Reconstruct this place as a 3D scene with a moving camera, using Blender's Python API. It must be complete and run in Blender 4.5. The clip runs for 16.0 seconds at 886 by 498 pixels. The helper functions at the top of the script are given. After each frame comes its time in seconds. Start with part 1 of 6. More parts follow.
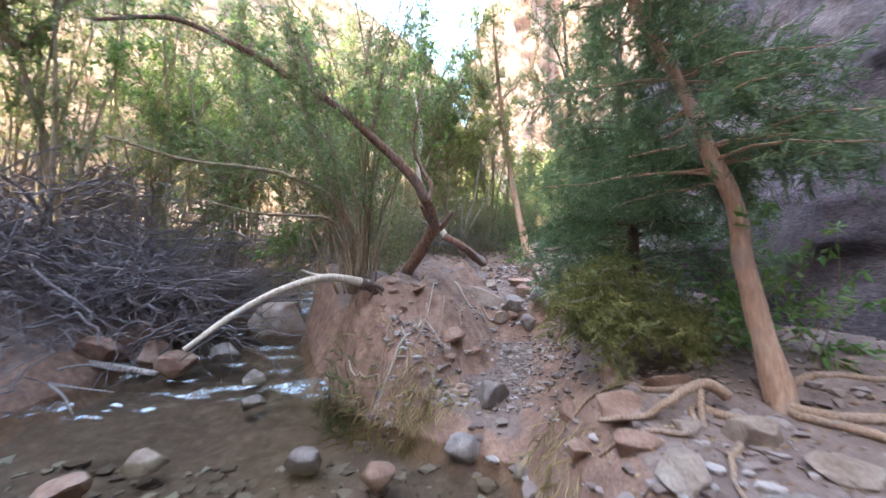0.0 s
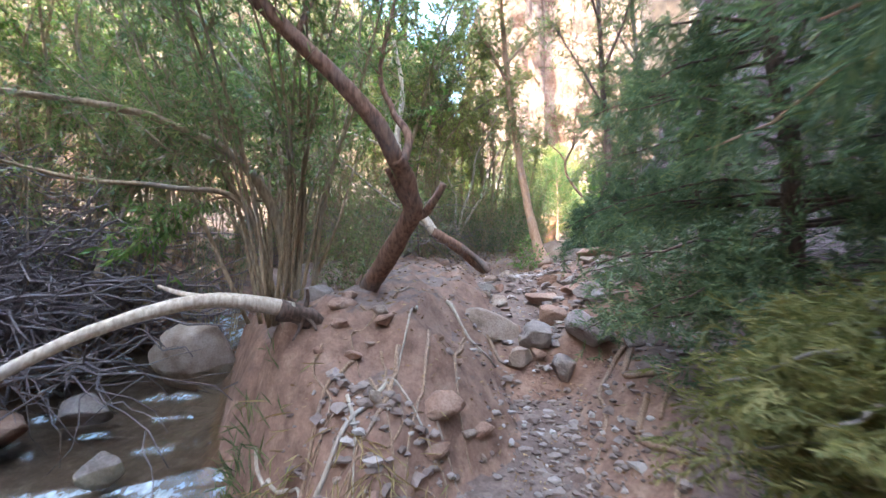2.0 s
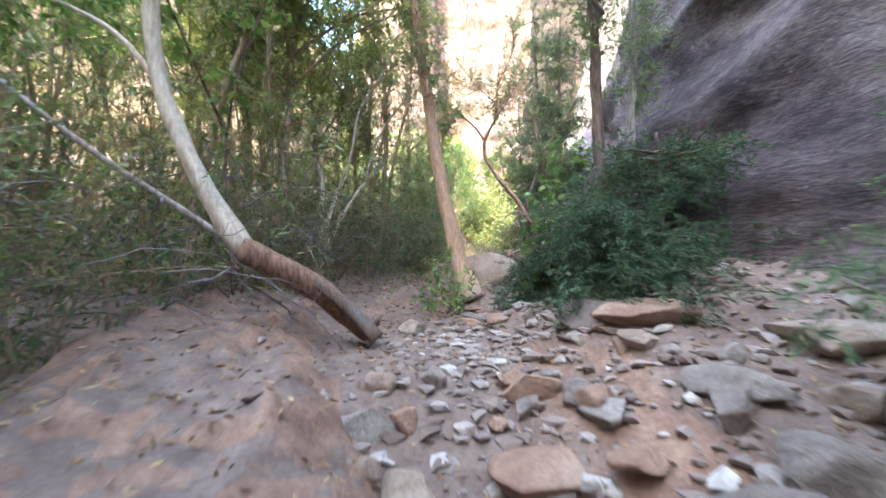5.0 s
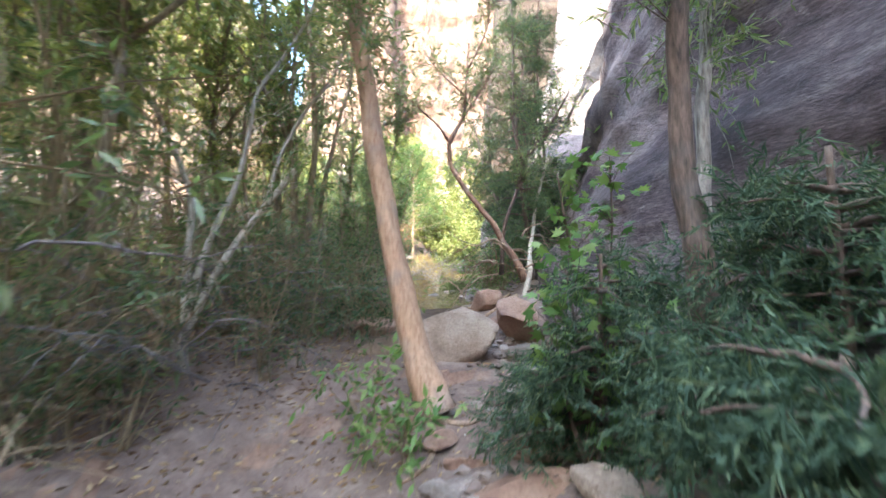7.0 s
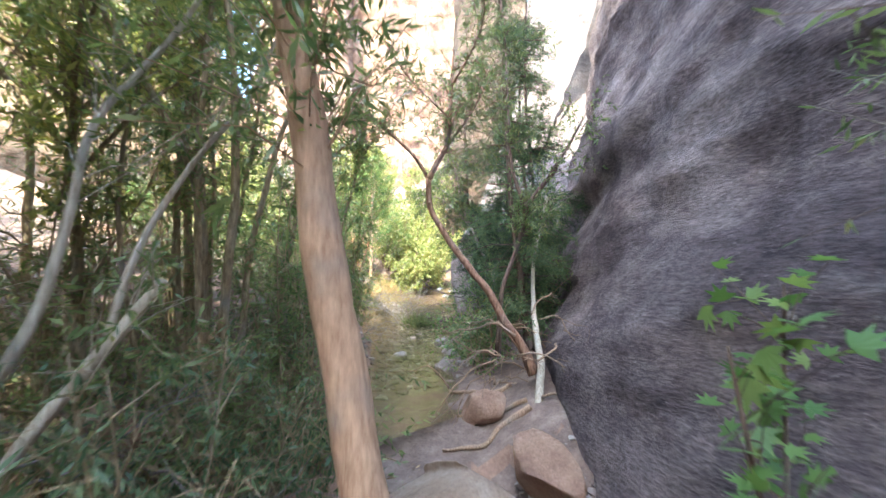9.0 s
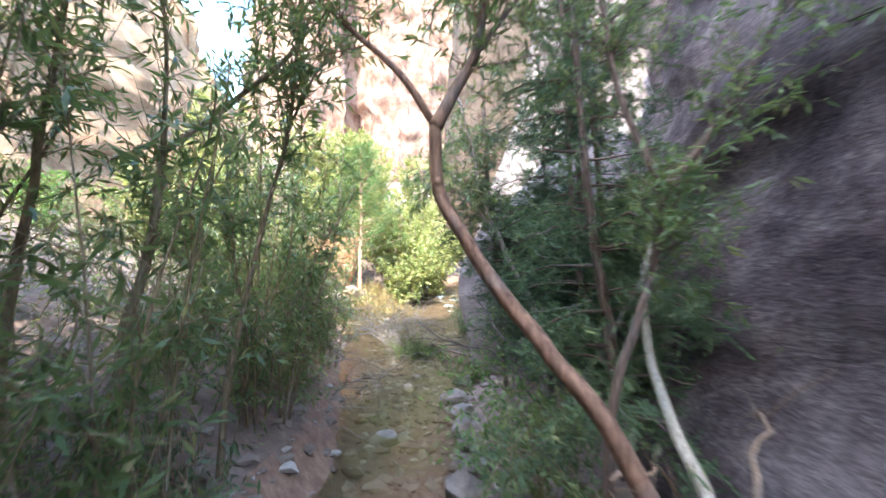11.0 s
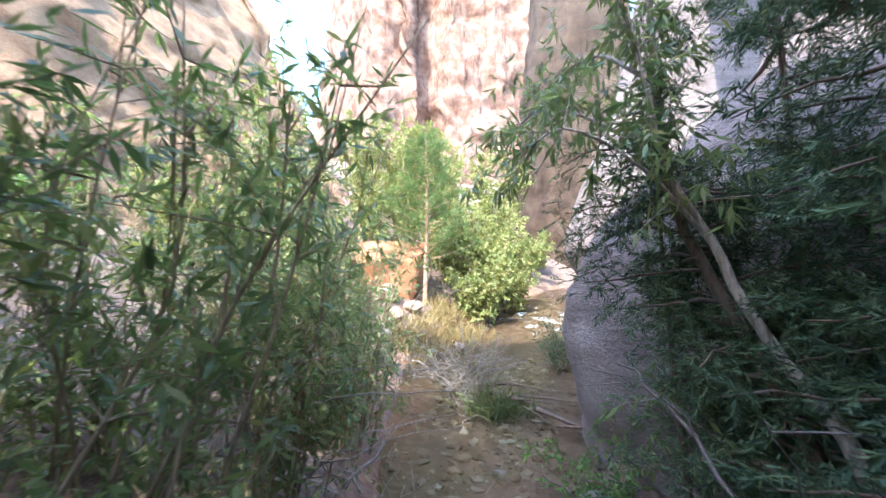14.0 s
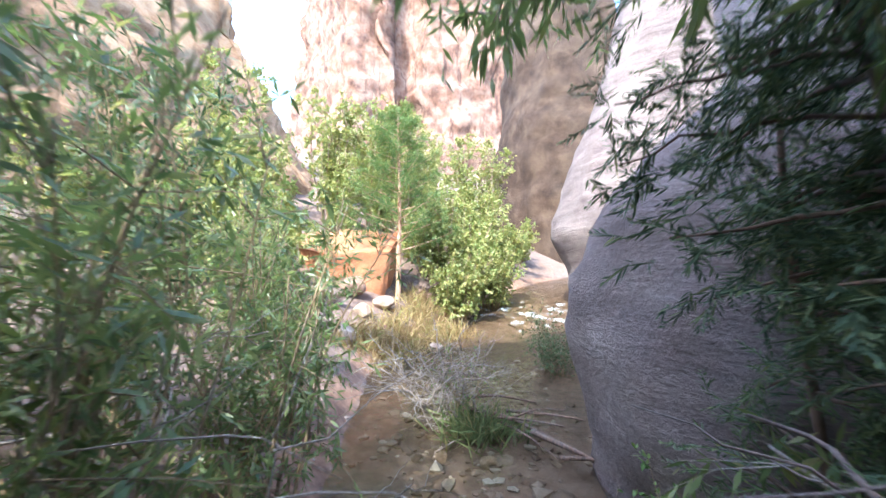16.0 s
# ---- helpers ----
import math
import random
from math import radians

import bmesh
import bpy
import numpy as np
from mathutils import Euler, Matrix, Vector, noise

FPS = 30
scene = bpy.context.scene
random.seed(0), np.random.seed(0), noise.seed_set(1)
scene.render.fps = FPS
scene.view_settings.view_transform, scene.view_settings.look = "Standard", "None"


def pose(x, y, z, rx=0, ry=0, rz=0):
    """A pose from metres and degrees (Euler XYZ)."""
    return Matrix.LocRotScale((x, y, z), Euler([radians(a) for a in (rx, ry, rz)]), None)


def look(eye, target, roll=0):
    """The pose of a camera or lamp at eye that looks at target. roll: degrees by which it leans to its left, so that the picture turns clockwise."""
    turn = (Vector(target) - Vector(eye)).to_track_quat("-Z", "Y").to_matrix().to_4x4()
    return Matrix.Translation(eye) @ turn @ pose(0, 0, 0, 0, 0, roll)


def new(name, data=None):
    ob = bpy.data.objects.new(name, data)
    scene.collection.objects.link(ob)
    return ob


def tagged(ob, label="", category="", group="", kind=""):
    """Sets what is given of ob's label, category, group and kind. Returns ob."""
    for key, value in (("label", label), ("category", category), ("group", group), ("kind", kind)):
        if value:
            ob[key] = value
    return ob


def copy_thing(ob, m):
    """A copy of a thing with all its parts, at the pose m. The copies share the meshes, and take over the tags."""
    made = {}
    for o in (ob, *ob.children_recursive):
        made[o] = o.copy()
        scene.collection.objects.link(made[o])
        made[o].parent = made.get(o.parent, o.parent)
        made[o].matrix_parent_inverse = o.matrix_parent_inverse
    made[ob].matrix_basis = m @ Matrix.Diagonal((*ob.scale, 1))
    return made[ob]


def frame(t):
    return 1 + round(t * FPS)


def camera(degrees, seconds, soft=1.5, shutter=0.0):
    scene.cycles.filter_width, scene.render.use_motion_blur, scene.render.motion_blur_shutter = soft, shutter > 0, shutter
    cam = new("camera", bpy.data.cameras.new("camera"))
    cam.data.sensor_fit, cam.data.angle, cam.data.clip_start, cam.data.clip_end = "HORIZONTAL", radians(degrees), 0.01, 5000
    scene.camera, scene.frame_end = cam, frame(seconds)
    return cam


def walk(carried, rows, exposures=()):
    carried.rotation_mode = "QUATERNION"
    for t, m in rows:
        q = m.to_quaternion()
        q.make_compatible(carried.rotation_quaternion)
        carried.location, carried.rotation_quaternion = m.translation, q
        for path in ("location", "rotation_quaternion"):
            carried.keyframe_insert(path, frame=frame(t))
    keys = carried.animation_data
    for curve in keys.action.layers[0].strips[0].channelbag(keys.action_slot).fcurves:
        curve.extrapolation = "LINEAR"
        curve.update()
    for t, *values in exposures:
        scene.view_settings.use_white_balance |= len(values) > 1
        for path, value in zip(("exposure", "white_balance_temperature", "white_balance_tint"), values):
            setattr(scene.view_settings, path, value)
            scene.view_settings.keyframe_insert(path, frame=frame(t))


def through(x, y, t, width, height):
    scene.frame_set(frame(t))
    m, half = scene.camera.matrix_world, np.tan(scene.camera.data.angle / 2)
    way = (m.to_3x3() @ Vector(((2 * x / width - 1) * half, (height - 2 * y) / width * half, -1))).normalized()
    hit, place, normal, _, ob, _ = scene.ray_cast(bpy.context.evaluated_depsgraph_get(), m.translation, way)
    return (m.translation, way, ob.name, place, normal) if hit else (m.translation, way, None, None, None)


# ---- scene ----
cam = camera(94.5, 16.0, soft=1.5, shutter=0.5)
PATH = [
    (0, (0.02, -0.147, 1.753), (0.02, 1.847, 1.916), 0.0),
    (0.5, (0.012, 0.553, 1.859), (0.073, 2.546, 2.026), -0.0),
    (1, (0.088, 1.218, 1.835), (0.2, 3.208, 1.992), 0.0),
    (1.5, (0.128, 1.94, 1.953), (0.214, 3.932, 2.117), 0.1),
    (2, (0.066, 2.392, 1.951), (0.113, 4.385, 2.12), 0.4),
    (2.5, (-0.01, 3.013, 2.063), (0.112, 5.003, 2.226), 0.3),
    (3, (0.097, 3.583, 2.089), (0.335, 5.564, 2.238), -0.2),
    (3.5, (0.357, 4.341, 2.301), (0.646, 6.315, 2.448), -0.2),
    (4, (0.466, 4.911, 2.335), (0.885, 6.861, 2.473), -0.4),
    (4.2, (0.481, 5.129, 2.386), (0.968, 7.064, 2.52), -0.0),
    (6.3, (0.892, 7.638, 3.14), (1.525, 9.528, 3.31), 0.0),
    (6.5, (0.959, 7.753, 3.247), (1.62, 9.634, 3.414), 0.2),
    (7, (1.269, 8.084, 3.353), (2.037, 9.925, 3.493), -0.2),
    (7.5, (1.525, 8.525, 3.798), (2.344, 10.344, 3.947), -0.3),
    (8, (1.397, 8.986, 4.021), (2.308, 10.759, 4.182), 0.9),
    (8.5, (1.552, 9.311, 4.226), (2.45, 11.091, 4.388), -0.3),
    (8.7, (1.573, 9.447, 4.265), (2.515, 11.203, 4.43), -0.4),
    (10.8, (2.858, 12.04, 4.74), (3.851, 13.77, 4.891), -0.1),
    (11, (2.939, 12.354, 4.793), (3.91, 14.097, 4.938), -0.5),
    (11.5, (3.146, 12.792, 4.888), (3.93, 14.625, 5.05), -0.0),
    (12, (3.348, 13.145, 4.785), (4.031, 15.018, 4.945), 0.4),
    (12.5, (3.559, 13.998, 4.873), (4.249, 15.87, 5.016), 0.1),
    (13, (3.698, 14.382, 5.004), (4.384, 16.253, 5.173), 0.0),
    (13.5, (3.832, 14.702, 5.118), (4.526, 16.571, 5.277), 0.1),
    (14, (4.087, 15.103, 5.135), (4.739, 16.987, 5.301), 0.3),
    (14.5, (4.228, 15.383, 5.01), (4.941, 17.245, 5.168), 0.4),
    (15, (4.347, 15.788, 5.04), (5.111, 17.63, 5.194), 0.1),
    (15.5, (4.515, 16.13, 5.079), (5.291, 17.968, 5.227), -0.4),
    (16, (4.8, 16.539, 5.016), (5.538, 18.392, 5.164), -0.4),
]
walk(cam, [(t, look(eye, target, roll)) for t, eye, target, roll in PATH],
     [(0, 3.72, 6500, 2), (5, 3.72, 6450, -3), (9, 3.66, 6500, -4), (12, 3.25, 5850, 0), (16, 2.95, 5750, 1)])

# ---------------------------------------------------------------- light
SUN_FROM = Vector((-0.50, -0.45, 0.74)).normalized()
world = bpy.data.worlds.new("sky")
scene.world = world
world.use_nodes = True
wn = world.node_tree
sky = wn.nodes.new("ShaderNodeTexSky")
sky.sky_type = "NISHITA"
sky.sun_disc = False
sky.sun_elevation = math.asin(SUN_FROM.z)
sky.sun_rotation = math.atan2(SUN_FROM.x, SUN_FROM.y)
wn.links.new(sky.outputs["Color"], wn.nodes["Background"].inputs["Color"])
wn.nodes["Background"].inputs["Strength"].default_value = 0.26
sun = new("sun", bpy.data.lights.new("sun", "SUN"))
sun.data.energy = 2.3
sun.data.angle = radians(0.5)
sun.data.color = (1.0, 0.93, 0.82)
sun.matrix_world = look(SUN_FROM * 60, (0, 0, 0))


# ---------------------------------------------------------------- materials
def material(name):
    m = bpy.data.materials.new(name)
    m.use_nodes = True
    m.node_tree.nodes.clear()
    return m, m.node_tree.nodes, m.node_tree.links


def add(nodes, kind, **values):
    n = nodes.new(kind)
    for key, v in values.items():
        n.inputs[key.replace("_", " ")].default_value = v
    return n


def ramp(nodes, links, source, stops):
    r = nodes.new("ShaderNodeValToRGB")
    while len(r.color_ramp.elements) < len(stops):
        r.color_ramp.elements.new(0.5)
    for e, (at, c) in zip(r.color_ramp.elements, stops):
        e.position, e.color = at, (*c, 1)
    links.new(source, r.inputs[0])
    return r.outputs[0]


def mixed(nodes, links, fac, a, b, mode="MIX"):
    n = nodes.new("ShaderNodeMix")
    n.data_type, n.blend_type = "RGBA", mode
    for socket, v in ((n.inputs[0], fac), (n.inputs[6], a), (n.inputs[7], b)):
        if isinstance(v, (int, float)):
            socket.default_value = v
        elif isinstance(v, tuple):
            socket.default_value = (*v, 1)
        else:
            links.new(v, socket)
    return n.outputs[2]


def coords(nodes, links, scale=(1, 1, 1), kind="Object"):
    c = nodes.new("ShaderNodeTexCoord")
    m = nodes.new("ShaderNodeMapping")
    m.inputs["Scale"].default_value = scale
    links.new(c.outputs[kind], m.inputs["Vector"])
    return m.outputs[0]


def grain(nodes, links, vec, scale, detail=6.0, rough=0.6):
    n = add(nodes, "ShaderNodeTexNoise", Scale=scale, Detail=detail, Roughness=rough)
    links.new(vec, n.inputs["Vector"])
    return n.outputs[0]


def finish(nodes, links, colour, rough, height=None, bump=0.3, dist=0.02, spec=0.3):
    p = nodes.new("ShaderNodeBsdfPrincipled")
    o = nodes.new("ShaderNodeOutputMaterial")
    if isinstance(colour, tuple):
        p.inputs["Base Color"].default_value = (*colour, 1)
    else:
        links.new(colour, p.inputs["Base Color"])
    if isinstance(rough, float):
        p.inputs["Roughness"].default_value = rough
    else:
        links.new(rough, p.inputs["Roughness"])
    p.inputs["Specular IOR Level"].default_value = spec
    if height is not None:
        b = nodes.new("ShaderNodeBump")
        b.inputs["Strength"].default_value = bump
        b.inputs["Distance"].default_value = dist
        links.new(height, b.inputs["Height"])
        links.new(b.outputs[0], p.inputs["Normal"])
    links.new(p.outputs[0], o.inputs[0])
    return p


def bark(name, dark, light, scale=1.0):
    m, n, k = material(name)
    v = coords(n, k, (14 * scale, 14 * scale, 3 * scale))
    fine = grain(n, k, v, 3.0, 8)
    broad = grain(n, k, coords(n, k), 2.3, 3)
    c = ramp(n, k, fine, [(0.3, dark), (0.68, light)])
    grey = tuple(0.55 * sum(light) / 3 + 0.05 for _ in range(3))
    c = mixed(n, k, ramp(n, k, broad, [(0.5, (0, 0, 0)), (0.75, (0.6, 0.6, 0.6))]), c, grey)
    finish(n, k, c, 0.85, fine, 0.7, 0.012, 0.2)
    return m


def leaves(name, stops, through=0.35, rough=0.45, spec=0.35):
    m, n, k = material(name)
    g = n.new("ShaderNodeNewGeometry")
    c = ramp(n, k, g.outputs["Random Per Island"], stops)
    p = n.new("ShaderNodeBsdfPrincipled")
    k.new(c, p.inputs["Base Color"])
    p.inputs["Roughness"].default_value = rough
    p.inputs["Specular IOR Level"].default_value = spec
    t = n.new("ShaderNodeBsdfTranslucent")
    k.new(mixed(n, k, 1.0, c, (1.0, 0.97, 0.6), "MULTIPLY"), t.inputs[0])
    s = n.new("ShaderNodeMixShader")
    s.inputs[0].default_value = through
    k.new(p.outputs[0], s.inputs[1])
    k.new(t.outputs[0], s.inputs[2])
    o = n.new("ShaderNodeOutputMaterial")
    k.new(s.outputs[0], o.inputs[0])
    return m


BARK_RED = bark("bark_red", (0.075, 0.038, 0.027), (0.32, 0.18, 0.12), 0.8)
BARK_TAN = bark("bark_tan", (0.30, 0.165, 0.105), (0.54, 0.34, 0.225))
BARK_GREY = bark("bark_grey", (0.12, 0.09, 0.075), (0.40, 0.33, 0.28))
BARK_DARK = bark("bark_dark", (0.05, 0.035, 0.028), (0.20, 0.13, 0.10))
BARK_WILLOW = bark("bark_willow", (0.13, 0.085, 0.05), (0.38, 0.28, 0.17))
BARK_PALE = bark("bark_pale", (0.26, 0.20, 0.15), (0.52, 0.43, 0.34))
WOOD_PALE = bark("wood_pale", (0.34, 0.25, 0.18), (0.66, 0.55, 0.43))
TWIG_DEAD = bark("twig_dead", (0.085, 0.064, 0.062), (0.25, 0.20, 0.195), 2.0)
ROOT = bark("root_skin", (0.15, 0.085, 0.055), (0.42, 0.28, 0.19), 2.0)
LEAF_WILLOW = leaves("willow_leaf", [(0.0, (0.10, 0.145, 0.065)), (0.5, (0.17, 0.225, 0.10)), (0.9, (0.25, 0.295, 0.135)), (1.0, (0.36, 0.33, 0.16))], 0.58, 0.36, 0.5)
LEAF_DEEP = leaves("deep_leaf", [(0.0, (0.055, 0.09, 0.05)), (0.6, (0.10, 0.15, 0.075)), (1.0, (0.18, 0.21, 0.11))], 0.45)
LEAF_BRIGHT = leaves("bright_leaf", [(0.0, (0.09, 0.17, 0.05)), (0.6, (0.16, 0.26, 0.08)), (1.0, (0.27, 0.34, 0.12))], 0.5)
LEAF_GOLD = leaves("gold_leaf", [(0.0, (0.16, 0.21, 0.07)), (0.5, (0.30, 0.33, 0.12)), (1.0, (0.46, 0.42, 0.18))], 0.45)
NEEDLE = leaves("juniper_needle", [(0.0, (0.09, 0.135, 0.085)), (0.6, (0.15, 0.205, 0.12)), (0.92, (0.20, 0.25, 0.125)), (1.0, (0.30, 0.30, 0.13))], 0.45, 0.6, 0.2)
NEEDLE_DARK = leaves("fir_needle", [(0.0, (0.04, 0.068, 0.045)), (0.6, (0.075, 0.115, 0.07)), (0.92, (0.12, 0.16, 0.085)), (1.0, (0.18, 0.19, 0.095))], 0.35, 0.6, 0.2)
NEEDLE_LIGHT = leaves("juniper_light", [(0.0, (0.14, 0.15, 0.06)), (0.6, (0.24, 0.23, 0.09)), (1.0, (0.37, 0.31, 0.13))], 0.45, 0.6, 0.2)
NEEDLE_PINE = leaves("pine_needle", [(0.0, (0.07, 0.13, 0.04)), (1.0, (0.20, 0.27, 0.09))], 0.3)
GRASS_DRY = leaves("dry_grass", [(0.0, (0.20, 0.13, 0.06)), (0.7, (0.42, 0.31, 0.16)), (1.0, (0.18, 0.20, 0.06))], 0.25, 0.7, 0.1)
GRASS_GREEN = leaves("green_grass", [(0.0, (0.065, 0.095, 0.04)), (0.7, (0.15, 0.18, 0.08)), (1.0, (0.27, 0.24, 0.12))], 0.3, 0.6, 0.2)
LITTER = leaves("leaf_litter", [(0.0, (0.10, 0.06, 0.035)), (0.6, (0.26, 0.15, 0.08)), (1.0, (0.42, 0.30, 0.17))], 0.1, 0.8, 0.1)


def soil_material():
    m, n, k = material("canyon_soil")
    v = coords(n, k)
    g = n.new("ShaderNodeNewGeometry")
    sep = n.new("ShaderNodeSeparateXYZ")
    k.new(g.outputs["True Normal"], sep.inputs[0])
    broad = grain(n, k, v, 0.9, 4)
    mid = grain(n, k, v, 6.0, 8, 0.65)
    fine = grain(n, k, v, 45.0, 6, 0.7)
    dust = ramp(n, k, mid, [(0.3, (0.135, 0.091, 0.075)), (0.55, (0.22, 0.152, 0.125)), (0.75, (0.32, 0.236, 0.20))])
    red = ramp(n, k, mid, [(0.3, (0.165, 0.096, 0.07)), (0.55, (0.30, 0.178, 0.128)), (0.75, (0.41, 0.268, 0.2))])
    steep = n.new("ShaderNodeMath")
    steep.operation = "ADD"
    k.new(sep.outputs[2], steep.inputs[0])
    half = n.new("ShaderNodeMath")
    half.operation = "MULTIPLY"
    half.inputs[1].default_value = 0.35
    k.new(broad, half.inputs[0])
    k.new(half.outputs[0], steep.inputs[1])
    c = mixed(n, k, ramp(n, k, steep.outputs[0], [(0.92, (1, 1, 1)), (1.28, (0, 0, 0))]), dust, red)
    c = mixed(n, k, 0.55, c, ramp(n, k, fine, [(0.25, (0.35, 0.33, 0.32)), (0.7, (1, 1, 1))]), "MULTIPLY")
    peb = add(n, "ShaderNodeTexVoronoi", Scale=26.0)
    k.new(v, peb.inputs["Vector"])
    h = mixed(n, k, 0.5, fine, peb.outputs["Distance"])
    finish(n, k, c, 0.95, h, 0.6, 0.02, 0.15)
    return m


def rock_material(name, dark, mid, light, scale=3.0, moss=0.0):
    m, n, k = material(name)
    v = coords(n, k)
    o = n.new("ShaderNodeObjectInfo")
    a = grain(n, k, v, scale, 8, 0.65)
    b = grain(n, k, v, scale * 14, 5, 0.7)
    c = ramp(n, k, a, [(0.3, dark), (0.5, mid), (0.72, light)])
    c = mixed(n, k, 0.45, c, ramp(n, k, b, [(0.28, (0.28, 0.26, 0.25)), (0.62, (1, 1, 1))]), "MULTIPLY")
    c = mixed(n, k, 0.5, c, ramp(n, k, o.outputs["Random"], [(0, (0.62, 0.50, 0.44)), (0.5, (0.9, 0.84, 0.8)), (1, (1, 1, 1))]), "MULTIPLY")
    finish(n, k, c, 0.85, mixed(n, k, 0.5, a, b), 0.8, 0.06, 0.25)
    return m


def cliff_material(name, base, light, dark, streak=0.5, tilt=(0.25, 0.25, 1.6), flaky=0.35, stains=0.25):
    m, n, k = material(name)
    band = grain(n, k, coords(n, k, tilt), 2.2, 9, 0.62)
    drip = grain(n, k, coords(n, k, (0.9, 0.9, 0.06)), 1.1, 6, 0.6)
    patch = grain(n, k, coords(n, k), 0.55, 6, 0.6)
    fine = grain(n, k, coords(n, k), 16.0, 8, 0.75)
    c = ramp(n, k, band, [(0.28, dark), (0.5, base), (0.74, light)])
    c = mixed(n, k, ramp(n, k, patch, [(0.45, (0, 0, 0)), (0.7, (0.7, 0.7, 0.7))]), c, light)
    c = mixed(n, k, ramp(n, k, drip, [(0.53, (0, 0, 0)), (0.66, (streak, streak, streak))]), c, dark)
    c = mixed(n, k, 0.5, c, ramp(n, k, fine, [(0.3, (0.5, 0.48, 0.47)), (0.62, (1, 1, 1))]), "MULTIPLY")
    chip = grain(n, k, coords(n, k, (1, 1, 2.2)), 9.0, 5, 0.7)
    c = mixed(n, k, ramp(n, k, chip, [(0.60, (0, 0, 0)), (0.68, (0.6, 0.6, 0.6))]), c, light)
    flake = grain(n, k, coords(n, k, (0.6, 0.6, 2.8)), 20.0, 6, 0.72)
    stain = grain(n, k, coords(n, k, (0.7, 0.7, 1.3)), 0.62, 5, 0.62)
    c = mixed(n, k, stains, c, ramp(n, k, stain, [(0.36, (0.34, 0.28, 0.30)), (0.5, (0.85, 0.82, 0.82)), (0.64, (1.3, 1.24, 1.22))]), "MULTIPLY")
    c = mixed(n, k, flaky, c, ramp(n, k, flake, [(0.40, (0.35, 0.32, 0.32)), (0.5, (0.85, 0.85, 0.85)), (0.60, (1.4, 1.36, 1.34))]), "MULTIPLY")
    relief = mixed(n, k, 0.65 * flaky, mixed(n, k, 0.5, band, mixed(n, k, 0.5, fine, chip)), flake)
    finish(n, k, c, 0.9, relief, 1.0, 0.25, 0.2)
    return m


SOIL = soil_material()
STONE_GREY = rock_material("stone_grey", (0.17, 0.135, 0.12), (0.31, 0.255, 0.225), (0.47, 0.41, 0.365))
STONE_RED = rock_material("stone_red", (0.22, 0.12, 0.085), (0.38, 0.235, 0.17), (0.52, 0.36, 0.275))
STONE_TAN = rock_material("stone_tan", (0.24, 0.165, 0.12), (0.40, 0.30, 0.235), (0.56, 0.46, 0.38))
CLIFF_NEAR = cliff_material("cliff_near", (0.21, 0.158, 0.156), (0.38, 0.31, 0.295), (0.068, 0.046, 0.05), 0.6, (0.6, 0.6, 1.5), 0.6, 0.85)
CLIFF_PALE = cliff_material("cliff_pale", (0.25, 0.198, 0.192), (0.36, 0.30, 0.285), (0.13, 0.097, 0.098), 0.3, flaky=0.2)
CLIFF_SUN = cliff_material("cliff_sun", (0.34, 0.20, 0.135), (0.46, 0.33, 0.24), (0.13, 0.072, 0.052), 0.8)
CLIFF_SLOPE = cliff_material("cliff_slope", (0.37, 0.215, 0.125), (0.46, 0.32, 0.21), (0.20, 0.105, 0.062), 0.5, (0.5, 0.5, 0.9))
CLIFF_FAR = cliff_material("cliff_far", (0.22, 0.115, 0.08), (0.34, 0.24, 0.195), (0.07, 0.037, 0.03), 0.9, (0.35, 0.35, 0.25))
# brown rock darkened well below its own tone, to stand for shade
CLIFF_SHADED = cliff_material("cliff_shaded", (0.075, 0.047, 0.034), (0.13, 0.09, 0.065), (0.035, 0.023, 0.019), 0.5, (0.4, 0.4, 0.5))
BANK_RED = rock_material("red_bank_earth", (0.30, 0.12, 0.06), (0.45, 0.20, 0.10), (0.55, 0.30, 0.18), 1.2)


